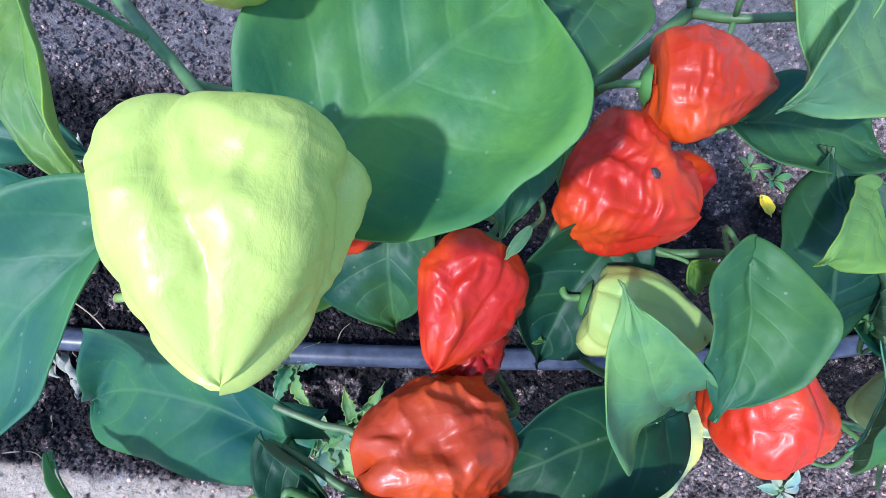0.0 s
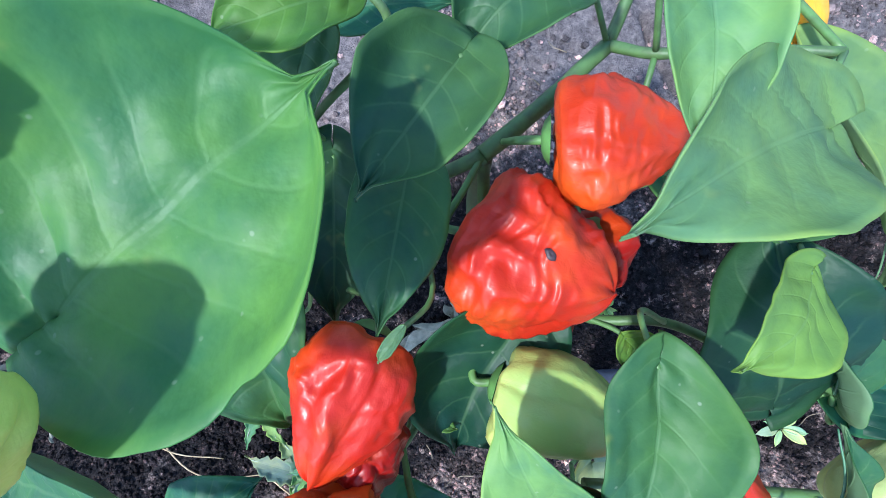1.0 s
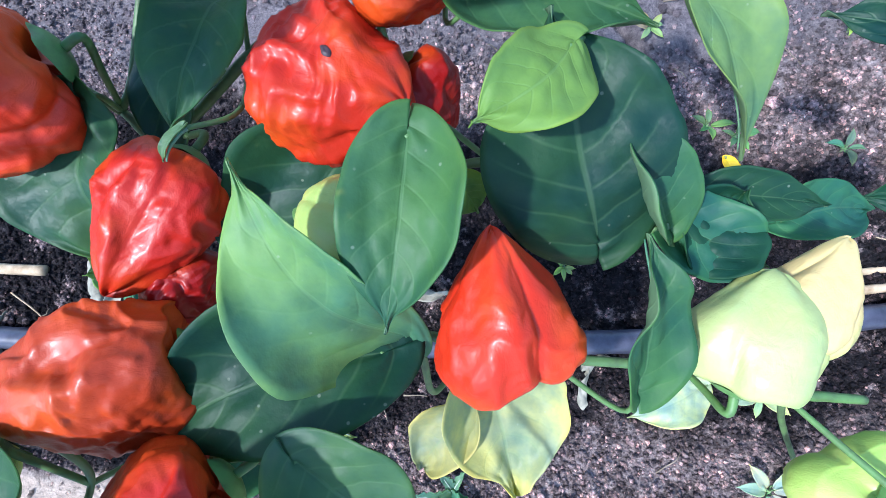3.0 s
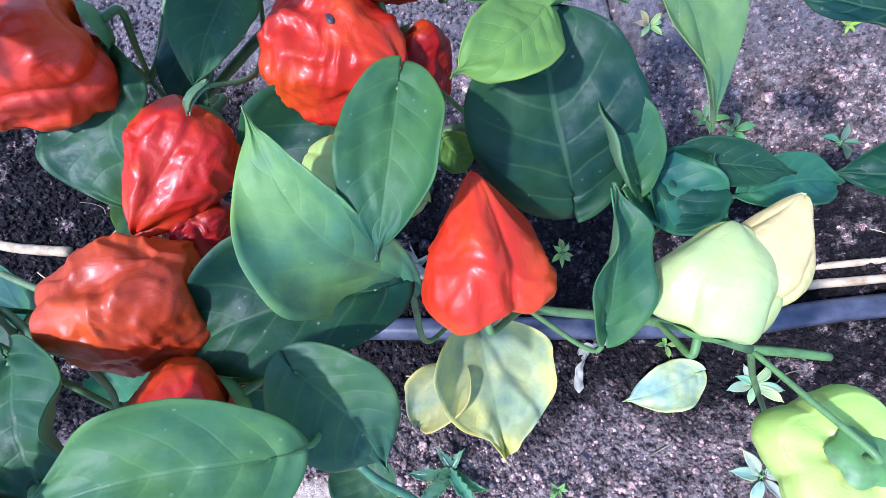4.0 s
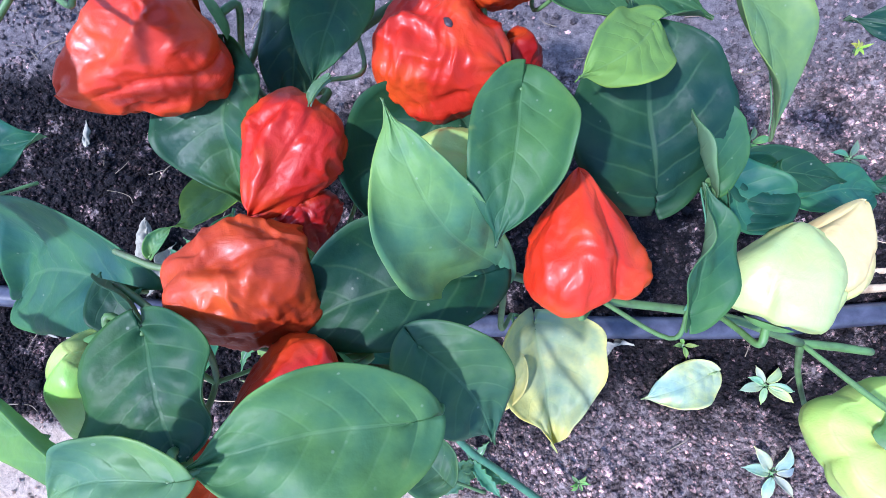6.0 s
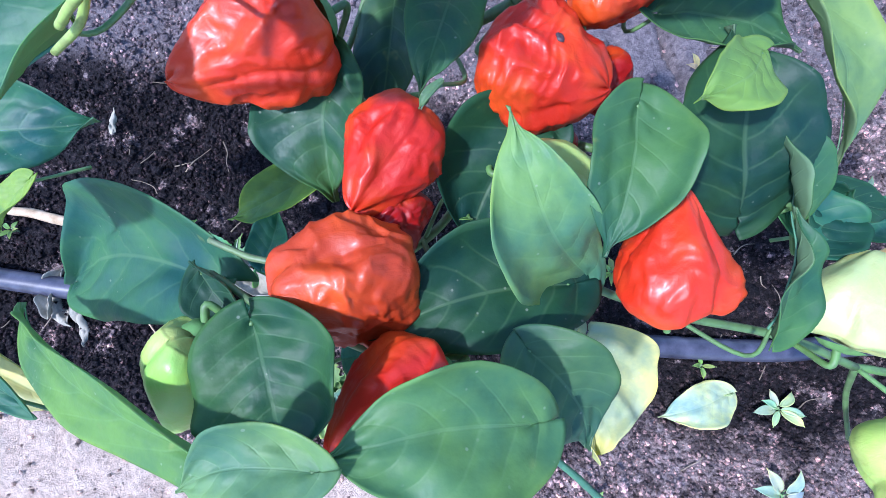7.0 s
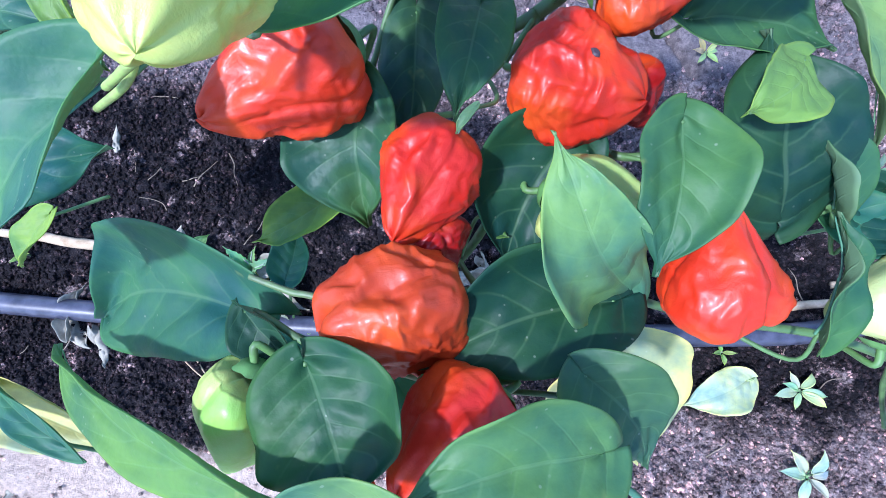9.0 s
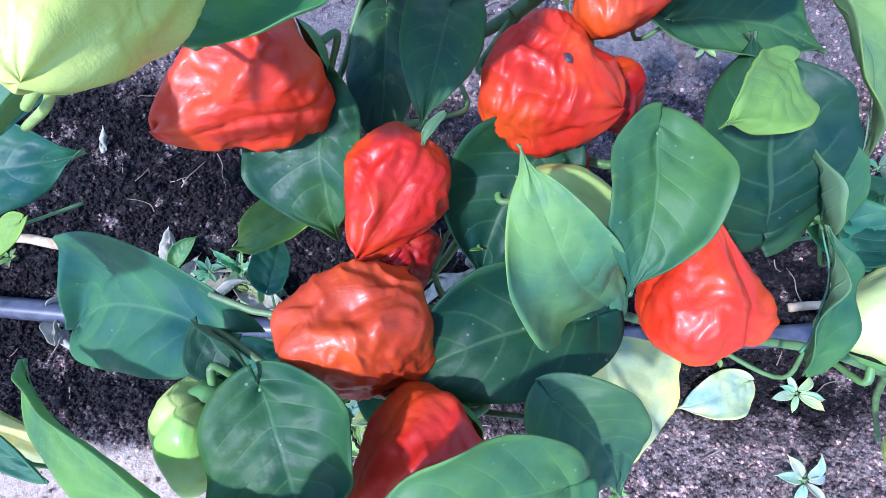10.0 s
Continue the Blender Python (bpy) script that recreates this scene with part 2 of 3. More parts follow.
NODES = []


VEINS = 6.0


def blade_mesh(base, tip, width, roll, arch, fold, rows=46, cols=11, seed=0, wave=1.0, peak=0.36, skew=0.0, bow=None, full=0.82, droop=None, twist=None, nib=0.07):
    """The verts, faces and blade coordinates of an ovate leaf with a heart-shaped base and a drawn-out tip, quilted between its veins."""
    rnd = random.Random(seed)
    base, tip = Vector(base), Vector(tip)
    ax = (tip - base)
    length = ax.length
    ax.normalize()
    up = Vector((0, 0, 1)) - ax * ax.z
    up = (Matrix.Rotation(radians(roll), 3, ax) @ up.normalized())
    lat = up.cross(ax)
    p1, p2, bend = rnd.uniform(0, 6), rnd.uniform(0, 6), rnd.uniform(-0.10, 0.10) if bow is None else bow
    curl = rnd.uniform(-0.5, 1.6), rnd.uniform(-0.5, 1.6)
    twist = rnd.uniform(-22, 22) if twist is None else twist
    fold += rnd.uniform(-2, 12)
    hang = rnd.uniform(0.02, 0.10) if droop is None else droop
    verts, uvs, faces = [], [], []
    for i in range(rows + 1):
        s = 0.5 - 0.5 * math.cos(math.pi * i / rows)
        if s < peak:
            half = (1 - (1 - s / peak) ** 2.3) ** 0.56
        else:
            half = max(0.0, 1 - ((s - peak) / (1 - nib - peak)) ** 2.2) ** (1.1 * full) if s < 1 - nib else 0.0
            half = max(half, 0.34 * max(0.0, (1 - s) / (3 * nib)) ** 1.25 if s > 1 - 3 * nib else 0.0)
        half *= width / 2
        for k in range(-cols, cols + 1):
            u = k / cols
            au, side = abs(u), 1 if u > 0 else -1
            edge = 1 + 0.085 * noise.noise(Vector((s * 3.2 + seed, side * 3.0, seed * 0.37))) + 0.028 * noise.noise(Vector((s * 11 + seed, side * 5.0, 1.7)))
            x = length * (s - 0.17 * au**1.4 * (1 - s) ** 4)
            lean = radians(fold) * au + radians(twist) * side * s * au
            y = u * half * edge * (1 + skew * side) * math.cos(lean) + bend * length * math.sin(math.pi * s)
            z = arch * length * 4 * s * (1 - s) - hang * length * s**3
            z += au * half * math.sin(lean)
            z += wave * 0.075 * width * au**2 * (math.sin(8.0 * s + p1 + (1.5 if u > 0 else 0)) + 0.5 * math.sin(15 * s + p2 + u))
            z += curl[u > 0] * half * max(0.0, au - 0.55) ** 1.5
            vein = abs((s - 0.30 * au**1.25) * VEINS % 1.0 - 0.5) * 2
            z += 0.026 * width * (math.sin(vein * math.pi / 2) ** 0.8) * min(1, au * 4) * (1 - au**3) * min(1, 4 * (1 - s))
            z -= 0.010 * width * max(0.0, 1 - au * 6)
            z += 0.050 * width * noise.noise(Vector((s * 3.4 + seed, u * 2.0, seed * 0.7))) + 0.020 * width * noise.noise(Vector((s * 9 + seed, u * 5, seed * 0.3)))
            verts.append(base + ax * x + lat * y + up * z)
            uvs.append((s, u))
    wide = 2 * cols + 1
    for i in range(rows):
        for k in range(wide - 1):
            a = i * wide + k
            faces.append((a, a + wide, a + wide + 1, a + 1))
    return verts, faces, uvs, ax, up, lat, length


def blade_object(name, verts, faces, uvs, colour, parent, thick=0.0004):
    ob = mesh_object(name, verts, faces, [LEAF_TOP, LEAF_UNDER], parent)
    layer = ob.data.uv_layers.new(name="blade")
    loops = np.empty(len(ob.data.loops), dtype=np.int32)
    ob.data.loops.foreach_get("vertex_index", loops)
    layer.data.foreach_set("uv", np.array(uvs)[loops].ravel())
    solid = ob.modifiers.new("thickness", "SOLIDIFY")
    solid.thickness, solid.offset, solid.material_offset = thick, -1, 1
    ob.color = (*colour, 1)
    return ob


count = [0]


def leaf(base, tip, width, roll, arch, fold, colour, label="", **shape):
    """One leaf of the plant: blade, raised midrib beneath, and petiole to the nearest joint."""
    count[0] += 1
    seed = count[0]
    rnd = random.Random(seed * 7)
    shade = rnd.uniform(0.82, 1.0)
    tint = tuple(c * shade * rnd.uniform(0.94, 1.06) for c in colour)
    verts, faces, uvs, ax, up, lat, length = blade_mesh(base, tip, width, roll, arch, fold, seed=seed, **shape)
    ob = blade_object("leaf", verts, faces, uvs, tint, plant)
    if label:
        tagged(ob, label)
    rib = [verts[i * 23 + 11] - up * 0.0013 for i in range(0, 44, 5)]
    tube("midrib", rib, 0.0007, 0.0003, STEM, ob, 6, 3, colour=tuple(min(1, c * 1.25 + 0.02) for c in tint))
    b = Vector(base)
    goal = min(NODES, key=lambda q: (q - b).length + 0.6 * max(0, (q - b).normalized().dot(ax)) * 0.05, default=None)
    if goal is None or (goal - b).length > 0.06 or (goal - b).normalized().dot(ax) > 0.8:
        goal = b - ax * 0.028 - Vector((0, 0, 0.03))
    bend = b - ax * 0.25 * (goal - b).length - Vector((0, 0, 0.3 * (goal - b).length))
    tube("petiole", [b + ax * 0.001, bend, goal], 0.0008, 0.0011, STEM, ob, 8, 6, colour=(0.10, 0.20, 0.06))
    return ob


def pepper(at, axis, length, width, colour, seed, lobes=3, wrinkle=1.0, point=0.4, skin=None, flat=1.0, stalk=None, label="", turn=0.0, cleft=0.17, square=0.0, ring=0.5, horn=0.0, groove=None, drop=0.0):
    """A lantern-shaped chilli: lobed, creased and dented skin, a calyx and a curved stalk."""
    axis = Vector(axis).normalized()
    rows, cols = 80, 104
    rot = axis.to_track_quat("Z", "Y").to_matrix() @ Matrix.Rotation(radians(turn), 3, "Z")
    verts, faces = [], []
    off = Vector((seed * 3.1, seed * 1.7, seed * 2.3))
    phase, sway = seed, 0.8
    if groove is not None:
        facing = rot.transposed() @ Vector(groove)
        phase, sway = math.pi / 2 - lobes * math.atan2(facing.y, facing.x) / 2, 0.25
    for i in range(rows + 1):
        s = i / rows
        body = (math.sin(math.pi * min(1, s) ** 0.72) ** (0.50 - 0.30 * square)) if 0 < s < 1 else 0.0
        body *= 1 - point * s**1.6
        body = max(body, 0.0)
        shoulder = 0.10 * length * math.exp(-((s / 0.10) ** 2))
        for k in range(cols):
            a = 2 * math.pi * k / cols
            d = Vector((math.cos(a), math.sin(a), (s - 0.5) * 2.0))
            drift = sway * noise.noise(Vector((s * 2.0, seed * 5.0, 0.3)))
            close = min(1.0, (1 - s) * 5)
            crease = abs(math.cos(lobes * a / 2 + phase + drift))
            r = body * (1.04 - cleft + cleft * (crease**0.55 * (1 - 0.3 * s) * close + 0.7 * (1 - close)))
            r *= 1 + 0.20 * noise.noise(d * 1.2 + off)
            q = Vector((math.cos(a) * body * 1.9, math.sin(a) * body * 1.9, s * 3.0)) + off
            q = q + 0.45 * Vector((noise.noise(q * 1.3), noise.noise(q * 1.3 + Vector((7, 1, 2))), noise.noise(q * 1.3 + Vector((3, 9, 4)))))
            folds = 1 - abs(noise.noise(q)) * 2.4
            small = 1 - abs(noise.noise(q * 2.1)) * 2.4
            tiny = noise.noise(q * 6.0)
            rings = 1 - abs(noise.noise(Vector((math.cos(a) * 2.2, math.sin(a) * 2.2, s * 13 + 0.6 * drift)) + off)) * 2.6
            ends = min(1, 5 * s * (1 - s))
            r *= 1 + wrinkle * ends * (0.105 * (folds - 0.45) + 0.040 * (small - 0.4) + 0.020 * tiny + 0.030 * ring * (rings - 0.5))
            z = (s - 0.5) * length + shoulder * (body < 0.75) * 1.4 * (1 - body)
            z += horn * length * (crease - 0.45) * s**2 - drop * length * (crease - 0.3) * (1 - s) ** 2 * min(1, s * 8)
            z += 0.06 * length * noise.noise(Vector((math.cos(a), math.sin(a), s)) * 1.6 + off)
            verts.append(Vector((math.cos(a) * r * width / 2, math.sin(a) * r * width / 2 * flat, z)))
    for i in range(rows):
        for k in range(cols):
            j = (k + 1) % cols
            faces.append((i * cols + k, i * cols + j, (i + 1) * cols + j, (i + 1) * cols + k))
    ob = mesh_object("pepper", verts, faces, skin or RED_SKIN, plant)
    ob.matrix_basis = Matrix.LocRotScale(Vector(at), rot.to_quaternion(), None)
    ob.color = (*colour, 1)
    if label:
        tagged(ob, label)
    # calyx: a scalloped cap on the shoulder
    cv, cf, n = [], [], 30
    for j, (rr, zz) in enumerate(((0.0, -0.47), (0.12, -0.475), (0.22, -0.455), (0.30, -0.415))):
        for k in range(n):
            a = 2 * math.pi * k / n
            w = rr * (1 + (0.12 * math.cos(5 * a) if j == 3 else 0))
            cv.append(Vector((math.cos(a) * w * width / 2 * 1.2, math.sin(a) * w * width / 2 * 1.2 * flat, zz * length - 0.0012)))
    for j in range(3):
        for k in range(n):
            m = (k + 1) % n
            cf.append((j * n + k, (j + 1) * n + k, (j + 1) * n + m, j * n + m))
    cap = mesh_object("calyx", cv, cf, STEM, ob)
    cap.color = (0.11, 0.24, 0.06, 1)
    back = rot.transposed()
    start = Vector((0, 0, -0.47 * length))
    if stalk is None:
        end = start + Vector((0, 0, -0.022)) + back @ Vector((0.004, 0.008, 0.0))
    else:
        end = back @ (Vector(stalk) - Vector(at))
    tube("stalk", [start, start + Vector((0, 0, -0.008)), (start + end) / 2 + Vector((0, 0, -0.004)), end], 0.0016, 0.0012, STEM, ob, 9, 6, colour=(0.11, 0.22, 0.06))
    return ob


def branch(points, r0, r1, colour=(0.085, 0.16, 0.05), name="branch"):
    NODES.extend(Vector(p) for p in points[1:])
    return tube(name, points, r0 * 0.8, r1 * 0.8, STEM, plant, 12, 8, 0.12, colour, len(NODES))


# ---- ground ----


CRACKS = [[(0.225, 0.303), (0.233, 0.270), (0.253, 0.229)], [(0.355, 0.248), (0.356, 0.211), (0.358, 0.163)]]


def crack(x, y):
    """How near a point lies to a crack in the trodden soil, from 0 to 1."""
    near = 0.0
    for line in CRACKS:
        for (ax, ay), (bx, by) in zip(line, line[1:]):
            dx, dy = bx - ax, by - ay
            s = min(1.0, max(0.0, ((x - ax) * dx + (y - ay) * dy) / (dx * dx + dy * dy)))
            d = math.hypot(x - ax - s * dx, y - ay - s * dy) + 0.004 * noise.noise(Vector((x * 60, y * 60, 5)))
            near = max(near, 1 - d / 0.009)
    return near


def ground_height(x, y):
    p = Vector((x, y, 0))
    h = 0.014 * noise.noise(p * 5) + 0.010 * noise.noise(p * 13) + 0.0065 * noise.noise(p * 38) + 0.0045 * noise.noise(p * 85)
    near = min(1.0, max(0.0, (abs(y + 0.045) - 0.012) / 0.05))
    if x > 0.15 and y > 0.10:
        h -= 0.020 * crack(x, y)
    return h * (0.35 + 0.65 * near) - 0.004 * (1 - near)


def ground():
    xs = [-60, -12, -4, -1.6, *np.linspace(-0.8, 0.8, 330), 1.6, 4, 12, 60]
    ys = [-60, -12, -4, -1.4, *np.linspace(-0.55, 0.65, 250), 1.4, 4, 12, 60]
    verts = [(x, y, ground_height(x, y)) for y in ys for x in xs]
    w = len(xs)
    faces = [(j * w + i, j * w + i + 1, (j + 1) * w + i + 1, (j + 1) * w + i) for j in range(len(ys) - 1) for i in range(w - 1)]
    ob = mesh_object("ground", verts, faces, SOIL)
    return tagged(ob, "dark crumbly garden soil, damp and shade-toned along the pipe, drier and sun-toned beyond", "ground", kind="structure")


ground()


def soil_crumbs(amount):
    rnd = random.Random(5)
    verts, faces = [], []
    shape = [(1, 0, 0), (0, 1, 0), (-1, 0, 0), (0, -1, 0), (0, 0, 1), (0, 0, -1)]
    tris = [(0, 1, 4), (1, 2, 4), (2, 3, 4), (3, 0, 4), (1, 0, 5), (2, 1, 5), (3, 2, 5), (0, 3, 5)]
    for _ in range(amount):
        x, y = rnd.uniform(-0.58, 0.60), rnd.uniform(-0.30, 0.40)
        bare = max(0.0, (y - 0.17) / 0.08) + max(0.0, (-0.20 - 0.12 * x - y) / 0.03)
        if noise.noise(Vector((x * 6, y * 6, 3))) + rnd.uniform(-0.5, 0.5) < -0.42 + min(bare, 1.0) * 0.75:
            continue
        if y + 0.12 * x < -0.197 and rnd.random() < 0.92:
            continue
        r = 0.0009 + 0.0022 * rnd.random() ** 2.2 + (0.004 * rnd.random() if rnd.random() < 0.015 else 0)
        q = Euler((rnd.uniform(0, 6), rnd.uniform(0, 6), rnd.uniform(0, 6))).to_matrix()
        c, base = Vector((x, y, ground_height(x, y) + r * rnd.uniform(0.0, 1.0))), len(verts)
        verts += [c + q @ Vector(v) * r * rnd.uniform(0.6, 1.25) for v in shape]
        faces += [(base + a, base + b, base + d) for a, b, d in tris]
    ob = mesh_object("soil_crumbs", verts, faces, CRUMB)
    tagged(ob, "loose brown soil crumbs lying over the garden bed", "soil", kind="stuff")


soil_crumbs(170000)


def drip_pipe():
    line = [(-1.5, 0.02, 0.006), (-0.75, -0.010, 0.007), (-0.446, -0.033, 0.007), (-0.217, -0.046, 0.006), (-0.009, -0.050, 0.006), (0.164, -0.048, 0.006), (0.316, -0.043, 0.007), (0.434, -0.027, 0.007), (0.75, 0.0, 0.007), (1.5, 0.03, 0.006)]
    ob = tube("drip_pipe", line, 0.0105, 0.0105, PIPE, None, 20, 14)
    tagged(ob, "dull black plastic irrigation pipe lying along the soil", "pipe")


drip_pipe()


def soil_clods(amount):
    rnd = random.Random(9)
    verts, faces, rings, seg = [], [], 6, 9
    for c in range(amount):
        x, y = rnd.uniform(-0.55, 0.56), rnd.uniform(-0.27, 0.36)
        if abs(y + 0.045) < 0.022 or y + 0.12 * x < -0.195:
            continue
        r = rnd.uniform(0.0018, 0.0038) * (1.7 if rnd.random() < 0.08 else 1)
        centre, base = Vector((x, y, ground_height(x, y) + r * 0.25)), len(verts)
        for i in range(rings + 1):
            for k in range(seg):
                a, b = math.pi * i / rings, 2 * math.pi * k / seg
                d = Vector((math.sin(a) * math.cos(b), math.sin(a) * math.sin(b), math.cos(a)))
                verts.append(centre + Vector((d.x, d.y, d.z * 0.6)) * r * (1 + 0.8 * noise.noise(d * 1.4 + Vector((c * 1.37, 0, 0))) + 0.35 * noise.noise(d * 4 + Vector((0, c * 1.7, 0)))))
        for i in range(rings):
            for k in range(seg):
                m = (k + 1) % seg
                faces.append((base + i * seg + k, base + (i + 1) * seg + k, base + (i + 1) * seg + m, base + i * seg + m))
    tagged(mesh_object("soil_clods", verts, faces, CRUMB), "uneven small clods of brown garden soil", "soil", kind="stuff")


soil_clods(1500)

# ---- the plant: stem and branches ----
FORK = (0.0283, 0.0928, 0.285)
branch([(0.040, 0.085, -0.01), (0.038, 0.088, 0.10), (0.032, 0.090, 0.20), FORK], 0.0065, 0.0050, (0.075, 0.10, 0.045), "stem")
branch([FORK, (0.050, 0.110, 0.288), (0.0720, 0.1296, 0.290)], 0.0042, 0.0034)
branch([(0.0720, 0.1296, 0.290), (0.0838, 0.1216, 0.300), (0.105, 0.118, 0.31), (0.128, 0.112, 0.32)], 0.0026, 0.0018)
branch([(0.0720, 0.1296, 0.290), (0.082, 0.155, 0.30), (0.09, 0.18, 0.31)], 0.0028, 0.0020)
branch([FORK, (0.000, 0.080, 0.275), (-0.0375, 0.0519, 0.265), (-0.050, 0.060, 0.275)], 0.0034, 0.0020)
branch([(-0.050, 0.060, 0.275), (-0.0428, 0.0708, 0.280), (-0.030, 0.100, 0.295), (-0.0008, 0.1123, 0.330), (-0.0058, 0.1214, 0.340)], 0.0020, 0.0014)
branch([FORK, (0.034, 0.060, 0.262), (0.0651, 0.0352, 0.270), (0.0925, 0.0328, 0.280), (0.120, 0.020, 0.282), (0.1476, 0.0088, 0.285)], 0.0030, 0.0018)
branch([(0.034, 0.060, 0.262), (0.012, 0.010, 0.255), (-0.0025, -0.0133, 0.265), (-0.020, -0.030, 0.280), (-0.0414, -0.0533, 0.305), (-0.0771, -0.0386, 0.300)], 0.0030, 0.0016)
branch([(0.012, 0.010, 0.255), (0.040, -0.015, 0.268), (0.0646, -0.0265, 0.285), (0.068, -0.050, 0.250), (0.0763, -0.0429, 0.210)], 0.0024, 0.0013)
branch([(0.0646, -0.0265, 0.270), (0.110, -0.036, 0.255), (0.1642, -0.0417, 0.250), (0.2052, -0.0528, 0.240)], 0.0024, 0.0026)
branch([(0.2052, -0.0528, 0.240), (0.222, -0.054, 0.238), (0.2395, -0.0558, 0.235)], 0.0026, 0.0024, (0.11, 0.22, 0.06))
branch([(0.2052, -0.0528, 0.240), (0.216, -0.068, 0.22), (0.2320, -0.0911, 0.20)], 0.0020, 0.0014)
branch([(-0.0818, -0.0257, 0.297), (-0.066, -0.031, 0.299), (-0.0520, -0.0350, 0.300), (-0.0414, -0.0533, 0.300)], 0.0015, 0.0018, (0.13, 0.20, 0.08))
branch([(-0.0414, -0.0533, 0.305), (-0.046, -0.075, 0.280), (-0.047, -0.100, 0.296)], 0.0018, 0.0012)
branch([(-0.0414, -0.0533, 0.305), (-0.010, -0.065, 0.275), (0.034, -0.066, 0.295)], 0.0020, 0.0014)
branch([(-0.0890, 0.0120, 0.3700), (-0.078, 0.0105, 0.3800), (-0.0660, 0.0110, 0.389)], 0.0013, 0.0014, (0.30, 0.42, 0.09))
branch([(-0.1000, 0.0120, 0.3580), (-0.084, 0.0135, 0.3700), (-0.0716, 0.0160, 0.385)], 0.0013, 0.0014, (0.30, 0.42, 0.09))
branch([(-0.130, 0.104, 0.322), (-0.1135, 0.086, 0.328), (-0.1010, 0.0729, 0.330), (-0.085, 0.055, 0.345)], 0.0028, 0.0022)
branch([(-0.050, 0.060, 0.275), (-0.080, 0.075, 0.305), (-0.1010, 0.0729, 0.330)], 0.0024, 0.0022)

branch([(0.034, -0.066, 0.290), (0.0507, -0.0913, 0.2850), (0.0664, -0.1044, 0.2750), (0.0904, -0.1231, 0.2600)], 0.0016, 0.0019, (0.07, 0.19, 0.09))
# ---- leaves ----
leaf((-0.1131, 0.0275, 0.3450), (-0.1776, -0.0353, 0.3100), 0.0469, 10, .10, 14, (0.060, 0.190, 0.125))
leaf((-0.3184, 0.0493, 0.2000), (-0.2200, 0.0622, 0.1960), 0.0673, 0, .06, 10, TEAL)
leaf((-0.1906, 0.0638, 0.3300), (-0.1246, 0.0500, 0.3350), 0.0408, 0, .08, 8, (0.060, 0.190, 0.115))
leaf((-0.0437, 0.0505, 0.3000), (-0.0420, -0.0030, 0.2800), 0.0510, 6, .10, 10, MID, skew=-.30)
leaf((-0.0639, 0.0300, 0.2250), (-0.1227, 0.0024, 0.2050), 0.0270, 0, .08, 10, LIME)
leaf((0.0032, 0.0855, 0.3020), (-0.0057, 0.0338, 0.3120), 0.0314, -8, .10, 12, MID)
leaf((-0.0241, 0.0934, 0.2850), (-0.0266, 0.0331, 0.2760), 0.0332, 5, .08, 15, MID)
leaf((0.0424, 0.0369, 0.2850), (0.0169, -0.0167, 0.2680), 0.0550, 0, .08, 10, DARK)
leaf((0.0620, -0.0255, 0.2900), (0.0278, 0.0139, 0.3390), 0.0385, -8, .10, 6, SHEEN_GREEN, bow=.10, skew=.15, peak=.45, full=.78)
leaf((0.0685, 0.0265, 0.3260), (0.0615, -0.0245, 0.3190), 0.0325, -4, .08, 10, MID)
leaf((0.1115, 0.0500, 0.3240), (0.0855, 0.0260, 0.3350), 0.0255, -10, .08, -8, (0.11, 0.25, 0.075), peak=.42, full=.7, twist=0)
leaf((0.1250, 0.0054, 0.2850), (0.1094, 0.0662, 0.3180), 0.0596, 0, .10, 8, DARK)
leaf((0.0866, 0.0812, 0.3000), (0.1448, 0.0700, 0.3000), 0.0406, 5, .08, 12, MID)
leaf((0.1348, 0.1140, 0.2990), (0.1938, 0.0375, 0.2600), 0.0330, -10, .12, 10, SHEEN_GREEN, peak=.34, bow=0.0)
leaf((0.0700, 0.1207, 0.3520), (0.0670, 0.0715, 0.3520), 0.0245, 20, .08, 12, SHEEN_GREEN)
leaf((0.1030, 0.0830, 0.3420), (0.0425, 0.0560, 0.3720), 0.0370, 0, .08, 8, SHEEN_GREEN, peak=.44, full=.7, bow=-.04, droop=-.03)
leaf((0.1470, 0.0079, 0.2880), (0.1311, 0.0408, 0.3020), 0.0252, 10, .16, 26, MID)
leaf((0.1511, 0.0120, 0.2750), (0.1878, -0.0048, 0.2720), 0.0297, 0, .08, 12, TEAL)
leaf((0.1784, 0.0270, 0.2500), (0.2252, 0.0208, 0.2500), 0.0211, 0, .05, 8, DARK)
leaf((0.2145, 0.0170, 0.2350), (0.2631, 0.0240, 0.2250), 0.0281, 0, .05, 8, TEAL)
leaf((0.1335, -0.0420, 0.2900), (0.1370, 0.0021, 0.3050), 0.0270, 34, .08, 14, MID)
leaf((-0.0844, -0.0400, 0.2820), (-0.1950, -0.0436, 0.2220), 0.0617, 0, .06, 5, TEAL, peak=.5, full=.72)
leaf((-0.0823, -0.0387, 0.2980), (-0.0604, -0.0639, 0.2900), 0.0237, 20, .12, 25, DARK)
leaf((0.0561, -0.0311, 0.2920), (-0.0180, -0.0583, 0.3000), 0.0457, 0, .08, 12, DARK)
leaf((-0.0525, -0.0549, 0.3180), (-0.0370, -0.0990, 0.3160), 0.0490, 0, .12, 8, (0.030, 0.105, 0.045), peak=.42, full=.62)
leaf((0.0370, -0.0770, 0.3300), (-0.0220, -0.0900, 0.3440), 0.0390, 0, .10, 8, (0.085, 0.205, 0.095), peak=.34, skew=.10, nib=.10)
leaf((0.0375, -0.0565, 0.3160), (0.0630, -0.0890, 0.3000), 0.0360, -5, .10, 12, MID)
